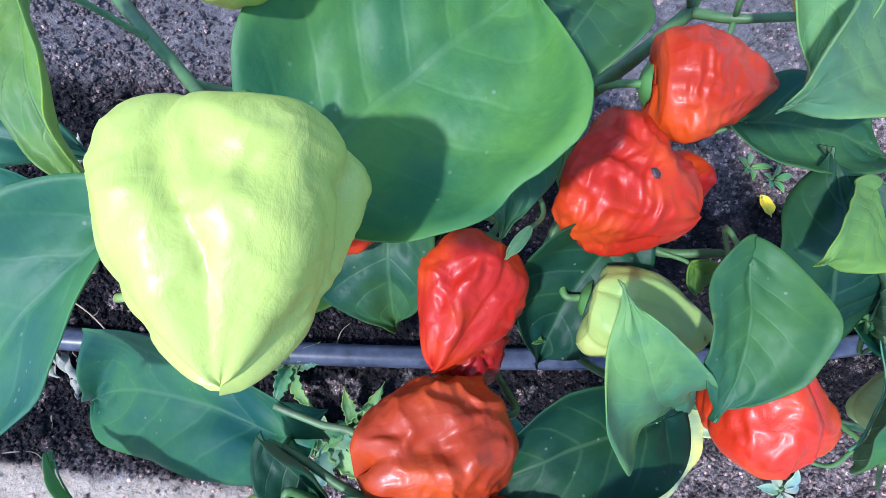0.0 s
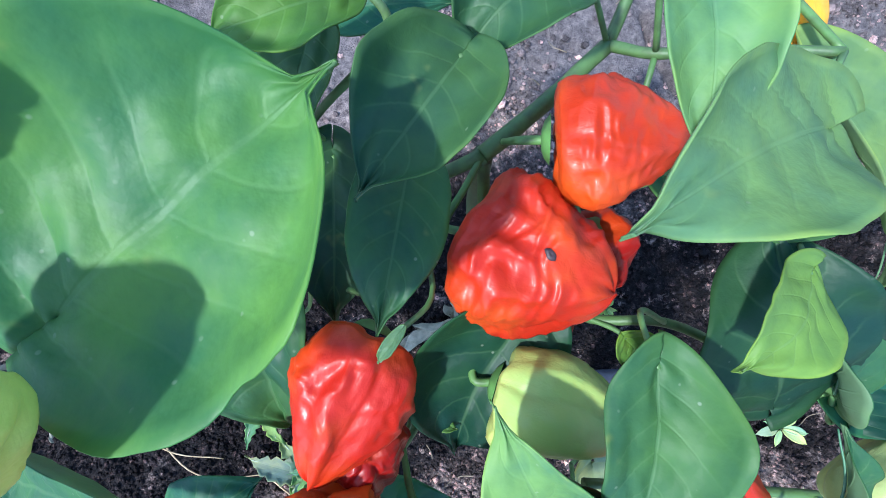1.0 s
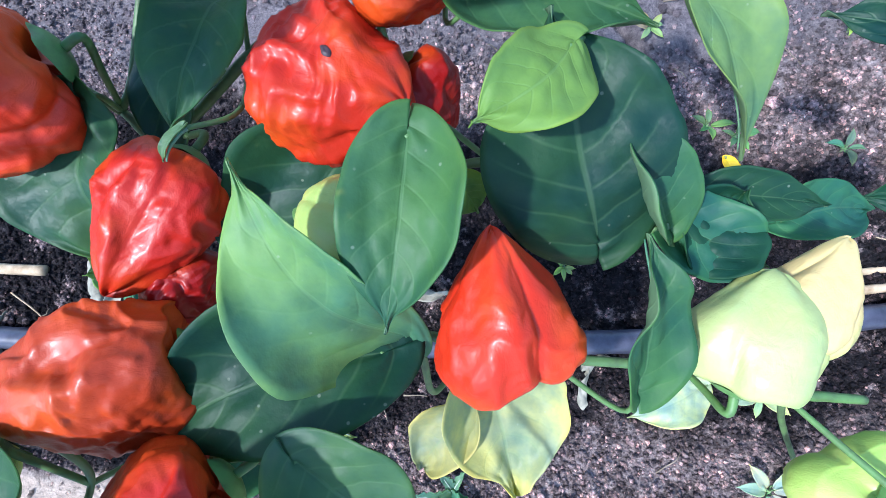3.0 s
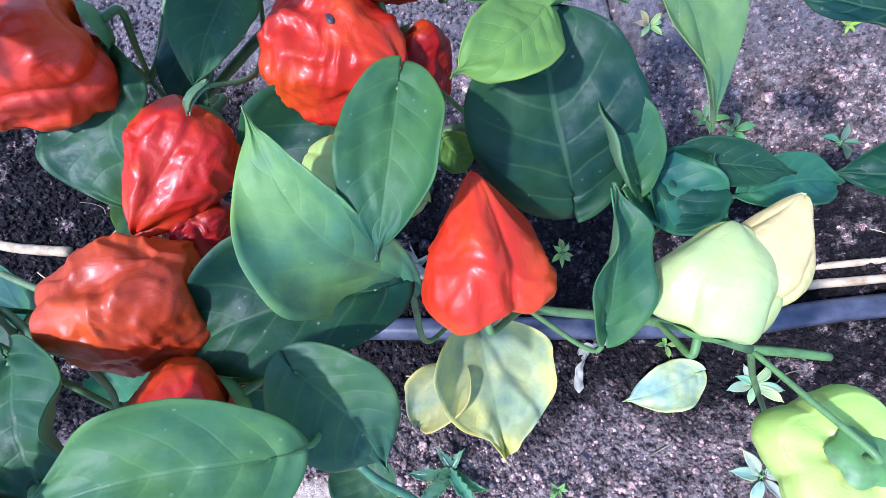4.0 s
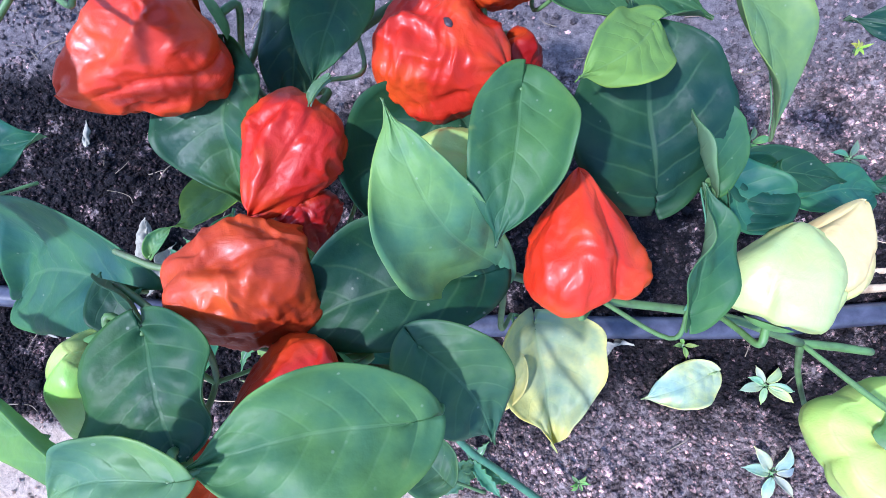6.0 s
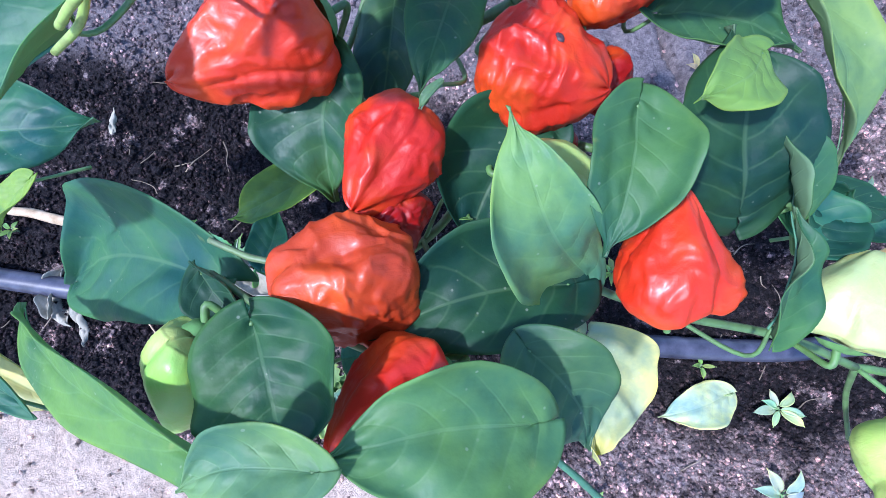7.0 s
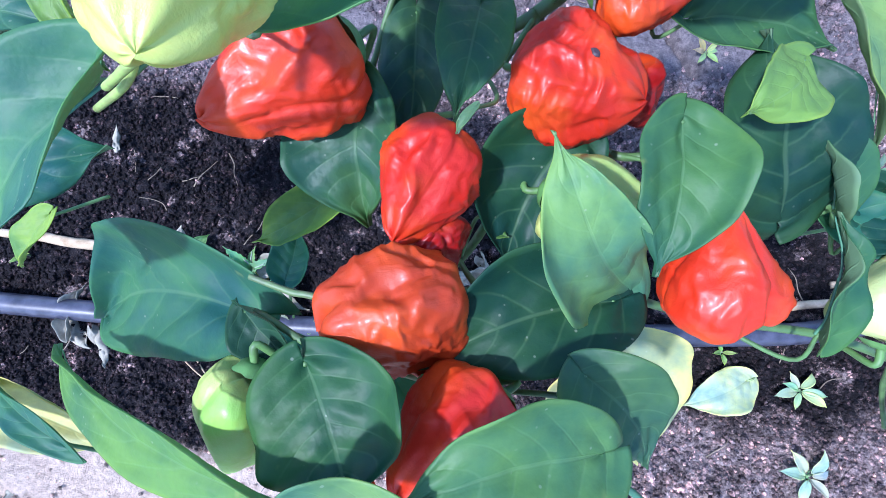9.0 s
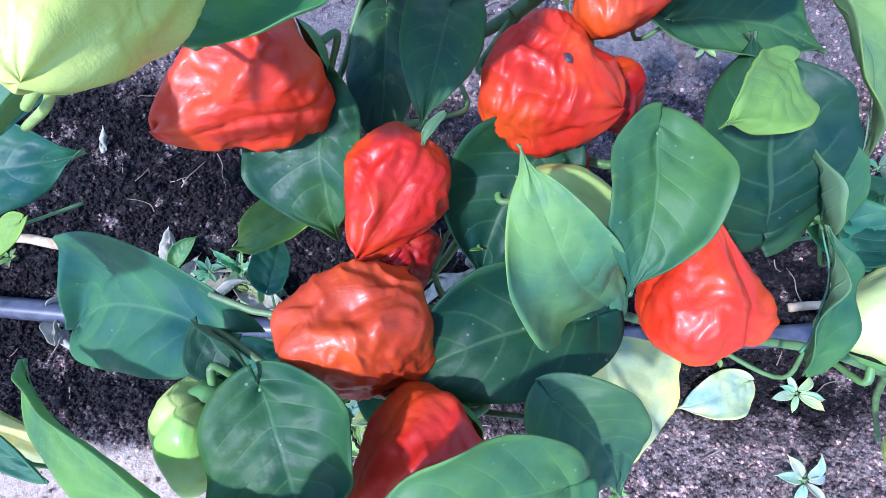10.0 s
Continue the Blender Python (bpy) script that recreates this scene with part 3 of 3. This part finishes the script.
leaf((-0.0510, -0.0953, 0.3300), (-0.1869, -0.0563, 0.2650), 0.0270, -15, .04, 12, (0.085, 0.22, 0.07), peak=.50, bow=0.02)
leaf((-0.1636, -0.0950, 0.2700), (-0.2294, -0.0628, 0.2500), 0.0150, -10, .06, 10, TEAL, bow=0.0)
leaf((-0.0185, -0.0895, 0.3500), (-0.0560, -0.0990, 0.3450), 0.0225, 10, .10, 16, SHEEN_GREEN)
leaf((0.0907, -0.0500, 0.1960), (0.1057, -0.1199, 0.1720), 0.0700, -10, .05, 22, PALE, peak=.20, full=1.25, nib=.10, bow=0.0)
leaf((0.0808, -0.0700, 0.1950), (0.0536, -0.1018, 0.1800), 0.0330, 10, .08, 20, PALE)
leaf((-0.2344, -0.0799, 0.2500), (-0.1562, -0.1025, 0.2500), 0.0327, 0, .05, 10, PALE)
leaf((0.3212, 0.0325, 0.2200), (0.2609, 0.0313, 0.2200), 0.0414, 0, .05, 8, DARK)
leaf((0.2661, 0.0662, 0.2800), (0.2122, 0.0861, 0.2800), 0.0329, 0, .05, 8, DARK)
leaf((-0.0585, 0.0440, 0.3600), (-0.0060, 0.0895, 0.3660), 0.0660, 0, .05, 2, FRESH, peak=.44, full=.56, wave=.6, bow=0.0, droop=.0, nib=.12, skew=-.10, twist=0)
leaf((0.0188, 0.1067, 0.3320), (-0.0077, 0.0694, 0.3370), 0.0326, 0, .10, 12, MID)
leaf((-0.0129, 0.1273, 0.3250), (-0.0487, 0.1127, 0.3300), 0.0283, -10, .14, 20, (0.060, 0.165, 0.045))
leaf((-0.0228, 0.1247, 0.3150), (-0.0285, 0.0907, 0.3050), 0.0253, 10, .08, 12, MID)
leaf((-0.0365, 0.1177, 0.3000), (-0.0654, 0.1181, 0.3000), 0.0199, 0, .08, 12, TEAL)
leaf((0.0499, 0.1344, 0.3250), (0.0172, 0.1083, 0.3210), 0.0356, 0, .10, 12, MID)
leaf((-0.0305, 0.1446, 0.2900), (0.0183, 0.1460, 0.2900), 0.0273, 0, .06, 10, TEAL)
leaf((-0.1318, 0.0856, 0.3520), (-0.1159, 0.0336, 0.3400), 0.0213, 15, .08, 16, LIME)
leaf((0.0013, 0.0354, 0.3150), (-0.0058, 0.0261, 0.3130), 0.0046, 25, .15, 25, SHEEN_GREEN)
# added lime blade that paints a sun fleck on the dark leaf beneath
leaf((0.0089, 0.0017, 0.2760), (0.0181, -0.0044, 0.2760), 0.0068, 0, 0, 0, LIME)
leaf((-0.0286, -0.0668, 0.2400), (0.0279, -0.0552, 0.2300), 0.0540, 0, .05, 10, TEAL)
leaf((-0.1210, -0.0724, 0.2000), (-0.0811, -0.0525, 0.2000), 0.0417, 0, .05, 10, TEAL)
leaf((0.0779, 0.0275, 0.2800), (0.0871, 0.0168, 0.2700), 0.0161, 0, .05, 5, LIME)
leaf((-0.1226, -0.0128, 0.1400), (-0.1157, 0.0268, 0.1500), 0.0322, 0, .05, 20, TEAL)
leaf((-0.2296, 0.0119, 0.2200), (-0.2614, -0.0155, 0.2000), 0.0230, 0, .08, 20, LIME)
leaf((0.0421, -0.1308, 0.2000), (0.0108, -0.1098, 0.2000), 0.0357, 0, .05, 10, MID)
leaf((0.1611, -0.0026, 0.2750), (0.1793, 0.0214, 0.2750), 0.0329, 0, .05, 8, DARK)

# ---- fruits ----
R1 = "glossy wrinkled red-orange pepper"
pepper((-0.0700, 0.0475, 0.312), (-0.80, -0.55, 0.10), 0.066, 0.056, (0.50, 0.026, 0.004), 1, 3, 1.0, 0.30, flat=0.85, cleft=0.26, ring=0.7, stalk=(-0.050, 0.062, 0.276), label=R1)
pepper((-0.0178, 0.0125, 0.298), (-0.36, -0.85, 0.15), 0.052, 0.039, RED, 2, 3, 0.9, 0.24, cleft=0.22, ring=0.15, groove=(0.45, 0.0, 0.9), stalk=(-0.0375, 0.0519, 0.265), label="glossy red pepper with a blunt pointed end")
pepper((-0.0135, -0.0110, 0.283), (0.3, -0.8, -0.5), 0.030, 0.030, DEEP, 3, 3, 1.2, 0.3, label="small dark red wrinkled pepper")
pepper((-0.0255, -0.0365, 0.300), (-0.93, -0.30, 0.25), 0.049, 0.044, (0.36, 0.036, 0.006), 4, 4, 1.0, -0.06, cleft=0.10, square=0.75, ring=0.3, horn=0.12, stalk=(-0.0025, -0.0133, 0.265), label="blocky wrinkled orange-red pepper")
pepper((0.0924, -0.0175, 0.300), (-0.10, 0.84, 0.42), 0.049, 0.050, (0.50, 0.022, 0.003), 5, 3, 0.7, 0.55, cleft=0.30, ring=0.1, groove=(0.50, -0.2, 0.8), drop=0.10, stalk=(0.110, -0.036, 0.255), label="smooth deeply lobed orange-red pepper")
pepper((0.1755, -0.0270, 0.279), (0.25, 0.85, 0.2), 0.043, 0.047, GREENISH, 6, 4, 0.15, 0.2, PALE_SKIN, stalk=(0.1642, -0.0417, 0.250), label="pale greenish-yellow unripe pepper")
pepper((0.1955, -0.0150, 0.278), (0.45, 0.70, 0.1), 0.044, 0.036, (0.68, 0.50, 0.20), 7, 3, 0.25, 0.45, PALE_SKIN, cleft=0.3, label="pale yellow pepper turning orange")
scarred = pepper((0.0430, 0.0551, 0.296), (0.85, -0.40, 0.30), 0.053, 0.050, (0.42, 0.016, 0.004), 8, 4, 0.85, 0.10, cleft=0.13, ring=1.3, stalk=FORK, label="wrinkled red pepper with a dark blemish")
pepper((0.0697, 0.0575, 0.282), (0.5, -0.5, -0.6), 0.032, 0.030, DEEP, 9, 3, 0.9, 0.3, label="dark red wrinkled pepper")
pepper((0.0677, 0.0917, 0.307), (0.95, -0.05, 0.20), 0.046, 0.043, (0.40, 0.024, 0.004), 10, 4, 0.7, 0.45, cleft=0.10, ring=1.2, stalk=(0.035, 0.096, 0.290), label="wrinkled orange pepper")
pepper((0.0513, 0.0068, 0.290), (0.9, -0.3, 0.25), 0.048, 0.040, (0.32, 0.42, 0.11), 11, 5, 0.3, 0.2, PALE_SKIN, stalk=(0.034, 0.060, 0.262), label="ribbed pale green unripe pepper")
pepper((0.2350, -0.0990, 0.238), (0.18, -0.36, -0.90), 0.054, 0.058, (0.36, 0.52, 0.10), 12, 5, 0.2, 0.2, PALE_SKIN, stalk=(0.2052, -0.0528, 0.240), label="large pale green unripe pepper hanging from its stalk")
pepper((-0.0040, -0.0800, 0.308), (-0.6, -0.5, 0.3), 0.050, 0.048, RED, 13, 3, 0.7, 0.3, stalk=(-0.010, -0.065, 0.290), label="red wrinkled pepper half hidden by leaves")
pepper((-0.0625, 0.0220, 0.394), (0.10, -0.85, 0.30), 0.042, 0.040, YELLOW, 14, 4, 0.5, 0.30, PALE_SKIN, cleft=0.20, ring=0.1, stalk=(-0.0837, 0.0200, 0.372), label="pale yellow-green unripe pepper")
pepper((-0.0702, 0.0835, 0.3830), (0.4, 0.3, -0.6), 0.034, 0.035, (0.52, 0.56, 0.08), 15, 4, 0.4, 0.3, PALE_SKIN, label="yellow-green unripe pepper")
pepper((-0.0795, -0.0760, 0.296), (-0.2, -0.75, -0.3), 0.044, 0.037, (0.26, 0.46, 0.08), 16, 4, 0.2, 0.15, PALE_SKIN, cleft=0.25, ring=0.0, stalk=(-0.046, -0.075, 0.280), label="small light green unripe pepper")
pepper((0.1285, 0.1340, 0.297), (0.5, -0.6, -0.3), 0.032, 0.028, AMBER, 17, 3, 0.4, 0.3, PALE_SKIN, stalk=(0.128, 0.112, 0.32), label="yellow pepper turning orange")
pepper((-0.0449, -0.1098, 0.306), (-0.3, -0.7, -0.5), 0.036, 0.036, ORANGE, 18, 3, 0.7, 0.3, stalk=(-0.047, -0.100, 0.290), label="small orange pepper")
pepper((0.0546, 0.0302, 0.266), (0.3, -0.7, -0.5), 0.026, 0.022, DEEP, 19, 3, 0.8, 0.3, label="small dark red pepper")


def blemish(at, normal, size):
    """A small sunken dark scar that lies on a fruit."""
    turn = Vector(normal).to_track_quat("Z", "Y").to_matrix()
    verts, faces = [], []
    for j, (r, z) in enumerate(((1.0, -0.3), (0.8, 0.12), (0.4, 0.18), (0.02, 0.10))):
        for k in range(16):
            a = 2 * math.pi * k / 16
            w = r * size * (1 + 0.25 * noise.noise(Vector((math.cos(a) * 1.5, math.sin(a) * 1.5, 2))))
            verts.append(Vector(at) + turn @ Vector((math.cos(a) * w * 1.3, math.sin(a) * w * 0.8, z * size)))
    for j in range(3):
        for k in range(16):
            m = (k + 1) % 16
            faces.append((j * 16 + k, j * 16 + m, (j + 1) * 16 + m, (j + 1) * 16 + k))
    tagged(mesh_object("blemish", verts, faces, ROT, plant), "small dark blemish on the red skin")


skin_points = [scarred.matrix_basis @ v.co for v in scarred.data.vertices]
top = max((p for p in skin_points if (p.xy - Vector((0.0448, 0.0560))).length < 0.002), key=lambda p: p.z)
blemish((top.x, top.y, top.z), (0.15, 0.1, 0.97), 0.0017)

# ---- things on the ground ----


def on_ground(x, y, up=0.0):
    return Vector((x, y, ground_height(x, y) + up))


def seedling(x, y, size, leaves, colour, seed, label):
    """A small weed: a rosette of spoon-shaped leaves on a short stem."""
    rnd = random.Random(seed)
    top = tagged(new("weed_seedling"), label, "weed")
    top.location = on_ground(x, y, 0.001)
    tube("stem", [(0, 0, -0.004), (0.001, 0, 0.004), (0, 0.001, 0.010)], 0.0011, 0.0009, STEM, top, 8, 4, colour=(0.2, 0.26, 0.12))
    for k in range(leaves):
        a = 2 * math.pi * k / leaves + rnd.uniform(-0.3, 0.3)
        r = size * rnd.uniform(0.7, 1.1)
        inner = Vector((math.cos(a) * r * 0.25, math.sin(a) * r * 0.25, 0.010))
        outer = Vector((math.cos(a) * r, math.sin(a) * r, 0.008 + rnd.uniform(0, 0.010)))
        v, f, uv, *_ = blade_mesh(inner, outer, r * 0.36, rnd.uniform(-15, 15), 0.12, 10, 10, 4, seed * 10 + k, 0.4)
        ob = blade_object("leaf", v, f, uv, tuple(c * rnd.uniform(0.8, 1.2) for c in colour), top)
        tube("petiole", [(0, 0, 0.008), tuple(inner * 0.6), tuple(inner)], 0.0006, 0.0005, STEM, ob, 6, 3, colour=(0.16, 0.3, 0.1))
    return top


SPROUT = (0.36, 0.46, 0.34)
seedling(0.331, -0.096, 0.024, 7, SPROUT, 21, "small pale green weed seedling rooted in the soil")
seedling(0.328, -0.172, 0.028, 6, (0.40, 0.50, 0.40), 22, "pale green broad-leaved weed seedling in the soil")
seedling(-0.231, 0.005, 0.017, 8, (0.09, 0.22, 0.14), 23, "bluish-green weed rosette growing from the soil")
seedling(0.327, 0.137, 0.020, 5, (0.16, 0.30, 0.14), 24, "small green weed with rounded leaves in soil")
seedling(0.305, 0.150, 0.020, 5, (0.14, 0.30, 0.12), 25, "small green weed with rounded leaves in soil")
seedling(0.258, 0.249, 0.016, 6, (0.30, 0.38, 0.20), 26, "pale withering weed seedling on the soil")
seedling(0.440, 0.238, 0.009, 6, (0.34, 0.44, 0.08), 27, "tiny yellow-green weed star on dry soil")
seedling(0.422, 0.123, 0.018, 4, (0.14, 0.26, 0.18), 28, "grey-green weed seedling on dry soil")
seedling(0.255, -0.062, 0.013, 4, (0.20, 0.32, 0.10), 29, "small weed seedling beside the pipe")
seedling(-0.195, -0.012, 0.018, 6, (0.22, 0.33, 0.13), 30, "small green weed seedling on damp soil")
seedling(0.165, 0.020, 0.013, 7, (0.28, 0.42, 0.16), 31, "small light green weed seedling in damp soil")
seedling(0.460, 0.000, 0.024, 7, (0.17, 0.34, 0.08), 32, "bright green weed beside the dry sticks")
seedling(0.155, -0.185, 0.009, 6, (0.16, 0.34, 0.12), 33, "tiny round green weed on the soil")
seedling(-0.435, 0.016, 0.012, 5, (0.18, 0.32, 0.08), 34, "small green weed by the stick")


def serrated_weed(x, y, size, seed, colour):
    """A sprawling weed whose leaves have toothed, wavy edges."""
    rnd = random.Random(seed)
    top = tagged(new("toothed_weed"), "grey-green weed with toothed wavy leaves spread on the soil", "weed")
    top.location = on_ground(x, y, 0.002)
    for k in range(6):
        a = 2 * math.pi * k / 6 + rnd.uniform(-0.4, 0.4)
        r = size * rnd.uniform(0.7, 1.15)
        v, f, uv, ax, up, lat, ln = blade_mesh((0, 0, 0.006), (math.cos(a) * r, math.sin(a) * r, 0.012 + rnd.uniform(0, 0.015)), r * 0.42, rnd.uniform(-20, 20), 0.10, 12, 28, 5, seed + k, 1.6)
        for i, (s, u) in enumerate(uv):
            cut = 1 - 0.42 * abs(u) * (0.5 + 0.5 * math.sin(s * 44))
            centre = Vector((0, 0, 0.006)) + ax * s * ln
            side = (v[i] - centre).dot(lat)
            v[i] = v[i] - lat * side * (1 - cut)
        ob = blade_object("leaf", v, f, uv, tuple(c * rnd.uniform(0.8, 1.2) for c in colour), top)
        tube("midrib", [(0, 0, 0.004), tuple(ax * r * 0.5 + up * 0.008), tuple(ax * r * 0.9 + up * 0.008)], 0.0010, 0.0004, STEM, ob, 6, 4, colour=(0.35, 0.42, 0.28))


serrated_weed(-0.089, -0.112, 0.048, 41, (0.13, 0.24, 0.13))
serrated_weed(-0.150, -0.060, 0.040, 42, (0.14, 0.26, 0.16))
serrated_weed(-0.106, -0.128, 0.055, 44, (0.18, 0.34, 0.22))
serrated_weed(-0.058, -0.119, 0.042, 45, (0.24, 0.38, 0.12))
serrated_weed(-0.204, 0.008, 0.030, 46, (0.16, 0.30, 0.18))
serrated_weed(0.062, -0.176, 0.036, 43, (0.10, 0.24, 0.16))


def fallen_leaf(x, y, turn, length, width, colour, label, arch=0.12, name="fallen_leaf", seed=50):
    d = Vector((math.cos(radians(turn)), math.sin(radians(turn)), 0)) * length / 2
    c = on_ground(x, y, 0.007)
    v, f, uv, ax, *_ = blade_mesh(c - d, c + d, width, 6, arch, 10, seed=seed)
    ob = blade_object(name, v, f, uv, colour, None)
    tube("petiole", [c - d, c - d * 1.15 + Vector((0, 0, 0.002)), c - d * 1.35 - Vector((0, 0, 0.004))], 0.0009, 0.0008, STEM, ob, 7, 4, colour=(0.22, 0.32, 0.10))
    return tagged(ob, label, "leaf")


fallen_leaf(0.247, -0.100, 202, 0.066, 0.040, (0.42, 0.55, 0.40), "sunlit pale green fallen leaf lying on the soil")
fallen_leaf(0.324, 0.108, 300, 0.022, 0.014, (0.62, 0.56, 0.04), "small yellow fallen leaf on the soil", seed=51)
fallen_leaf(-0.255, 0.025, 60, 0.034, 0.018, (0.13, 0.28, 0.11), "small green leaf standing on the soil", seed=52)
fallen_leaf(-0.170, 0.000, 80, 0.048, 0.024, (0.10, 0.26, 0.13), "green leaf lying on damp soil", seed=53)


def withered_leaf(x, y, turn, length, width, seed, label="crumpled grey-brown withered leaf on the soil"):
    d = Vector((math.cos(radians(turn)), math.sin(radians(turn)), 0)) * length / 2
    c = on_ground(x, y, 0.006)
    v, f, uv, ax, up, lat, ln = blade_mesh(c - d, c + d, width, seed * 20, 0.1, 35, seed=seed, wave=3.0)
    for i, p in enumerate(v):
        p += Vector((0, 0, 0.006 * abs(noise.noise(p * 90))))
    ob = mesh_object("withered_leaf", v, f, DRY_LEAF)
    solid = ob.modifiers.new("thickness", "SOLIDIFY")
    solid.thickness = 0.0004
    return tagged(ob, label, "leaf")


withered_leaf(-0.266, 0.008, -75, 0.060, 0.020, 61)
withered_leaf(-0.372, -0.058, -50, 0.045, 0.022, 62, "pale withered leaf curled over the pipe")
withered_leaf(-0.346, -0.075, -60, 0.040, 0.014, 63)
withered_leaf(-0.180, -0.020, 10, 0.060, 0.022, 64)
withered_leaf(-0.355, 0.140, 100, 0.024, 0.010, 65)
withered_leaf(0.186, -0.080, 75, 0.040, 0.012, 66, "pale withered leaf stuck in the soil")
withered_leaf(0.195, -0.066, 20, 0.028, 0.010, 67)
withered_leaf(0.010, -0.010, 20, 0.060, 0.022, 68)
withered_leaf(-0.425, -0.225, 60, 0.050, 0.024, 69, "pale dry leaf on the sunny path")

withered_leaf(-0.198, -0.006, 35, 0.085, 0.034, 70, "curled grey-green withered leaf by the pipe")
withered_leaf(-0.174, -0.020, -20, 0.060, 0.026, 71, "curled grey-green withered leaf by the pipe")
withered_leaf(-0.376, -0.037, 80, 0.050, 0.020, 72, "crumpled withered leaf hanging over the pipe")
withered_leaf(-0.252, 0.001, 70, 0.050, 0.016, 73)
withered_leaf(0.021, 0.015, 15, 0.050, 0.020, 74, "pale dry leaf under the plant")
withered_leaf(0.043, 0.008, -40, 0.045, 0.022, 75, "pale dry leaf under the plant")


def stick(points, r0, r1, name, label, mat=None):
    ob = tube(name, points, r0, r1, mat or STRAW, None, 9, 6, 0.35, None, len(points))
    return tagged(ob, label, "stick")


stick([on_ground(-0.47, 0.038, 0.004), on_ground(-0.42, 0.034, 0.006), on_ground(-0.375, 0.028, 0.007), on_ground(-0.333, 0.026, 0.004)], 0.0042, 0.0056, "dry_stick", "dry tan stick lying on the soil")
stick([on_ground(0.33, -0.016, 0.004), on_ground(0.39, -0.008, 0.006), on_ground(0.46, -0.001, 0.006), on_ground(0.56, 0.006, 0.004)], 0.0042, 0.0036, "dry_stick", "split dry pale stick beside the pipe")
stick([on_ground(0.37, 0.006, 0.004), on_ground(0.42, 0.011, 0.006), on_ground(0.50, 0.018, 0.005)], 0.0034, 0.0030, "dry_stick", "dry pale brown stick beside the pipe")


def straws(amount):
    rnd = random.Random(77)
    for k in range(amount):
        x, y, a = rnd.uniform(-0.5, 0.52), rnd.uniform(-0.26, 0.32), rnd.uniform(0, 6.3)
        r = rnd.uniform(0.006, 0.028)
        pts = []
        for j in range(4):
            a += rnd.uniform(-0.5, 0.5)
            pts.append(on_ground(x, y, 0.0022 + rnd.uniform(0, 0.002)))
            x, y = x + math.cos(a) * r * 0.5, y + math.sin(a) * r * 0.5
        ob = tube("dry_root", pts, 0.0005 + 0.0004 * rnd.random(), 0.0003, ROOT, None, 6, 4)
        tagged(ob, "thin dry straw-coloured root lying on the soil", "straw", group="dry roots on the soil")


straws(70)
for a, b, c in (((-0.30, -0.05), (-0.24, -0.10), (-0.19, -0.115)), ((-0.26, -0.075), (-0.21, -0.125), (-0.14, -0.13)), ((-0.37, 0.005), (-0.33, -0.02), (-0.30, -0.06)), ((-0.15, -0.13), (-0.11, -0.15), (-0.10, -0.11)), ((0.48, 0.05), (0.47, 0.02), (0.50, -0.02)), ((0.52, 0.04), (0.47, 0.03), (0.43, 0.04))):
    ob = tube("dry_root", [on_ground(*a, 0.004), on_ground(*b, 0.009), on_ground(*c, 0.003)], 0.0008, 0.0005, STRAW, None, 7, 8)
    tagged(ob, "long thin pale dry root across the soil", "straw", group="dry roots on the soil")
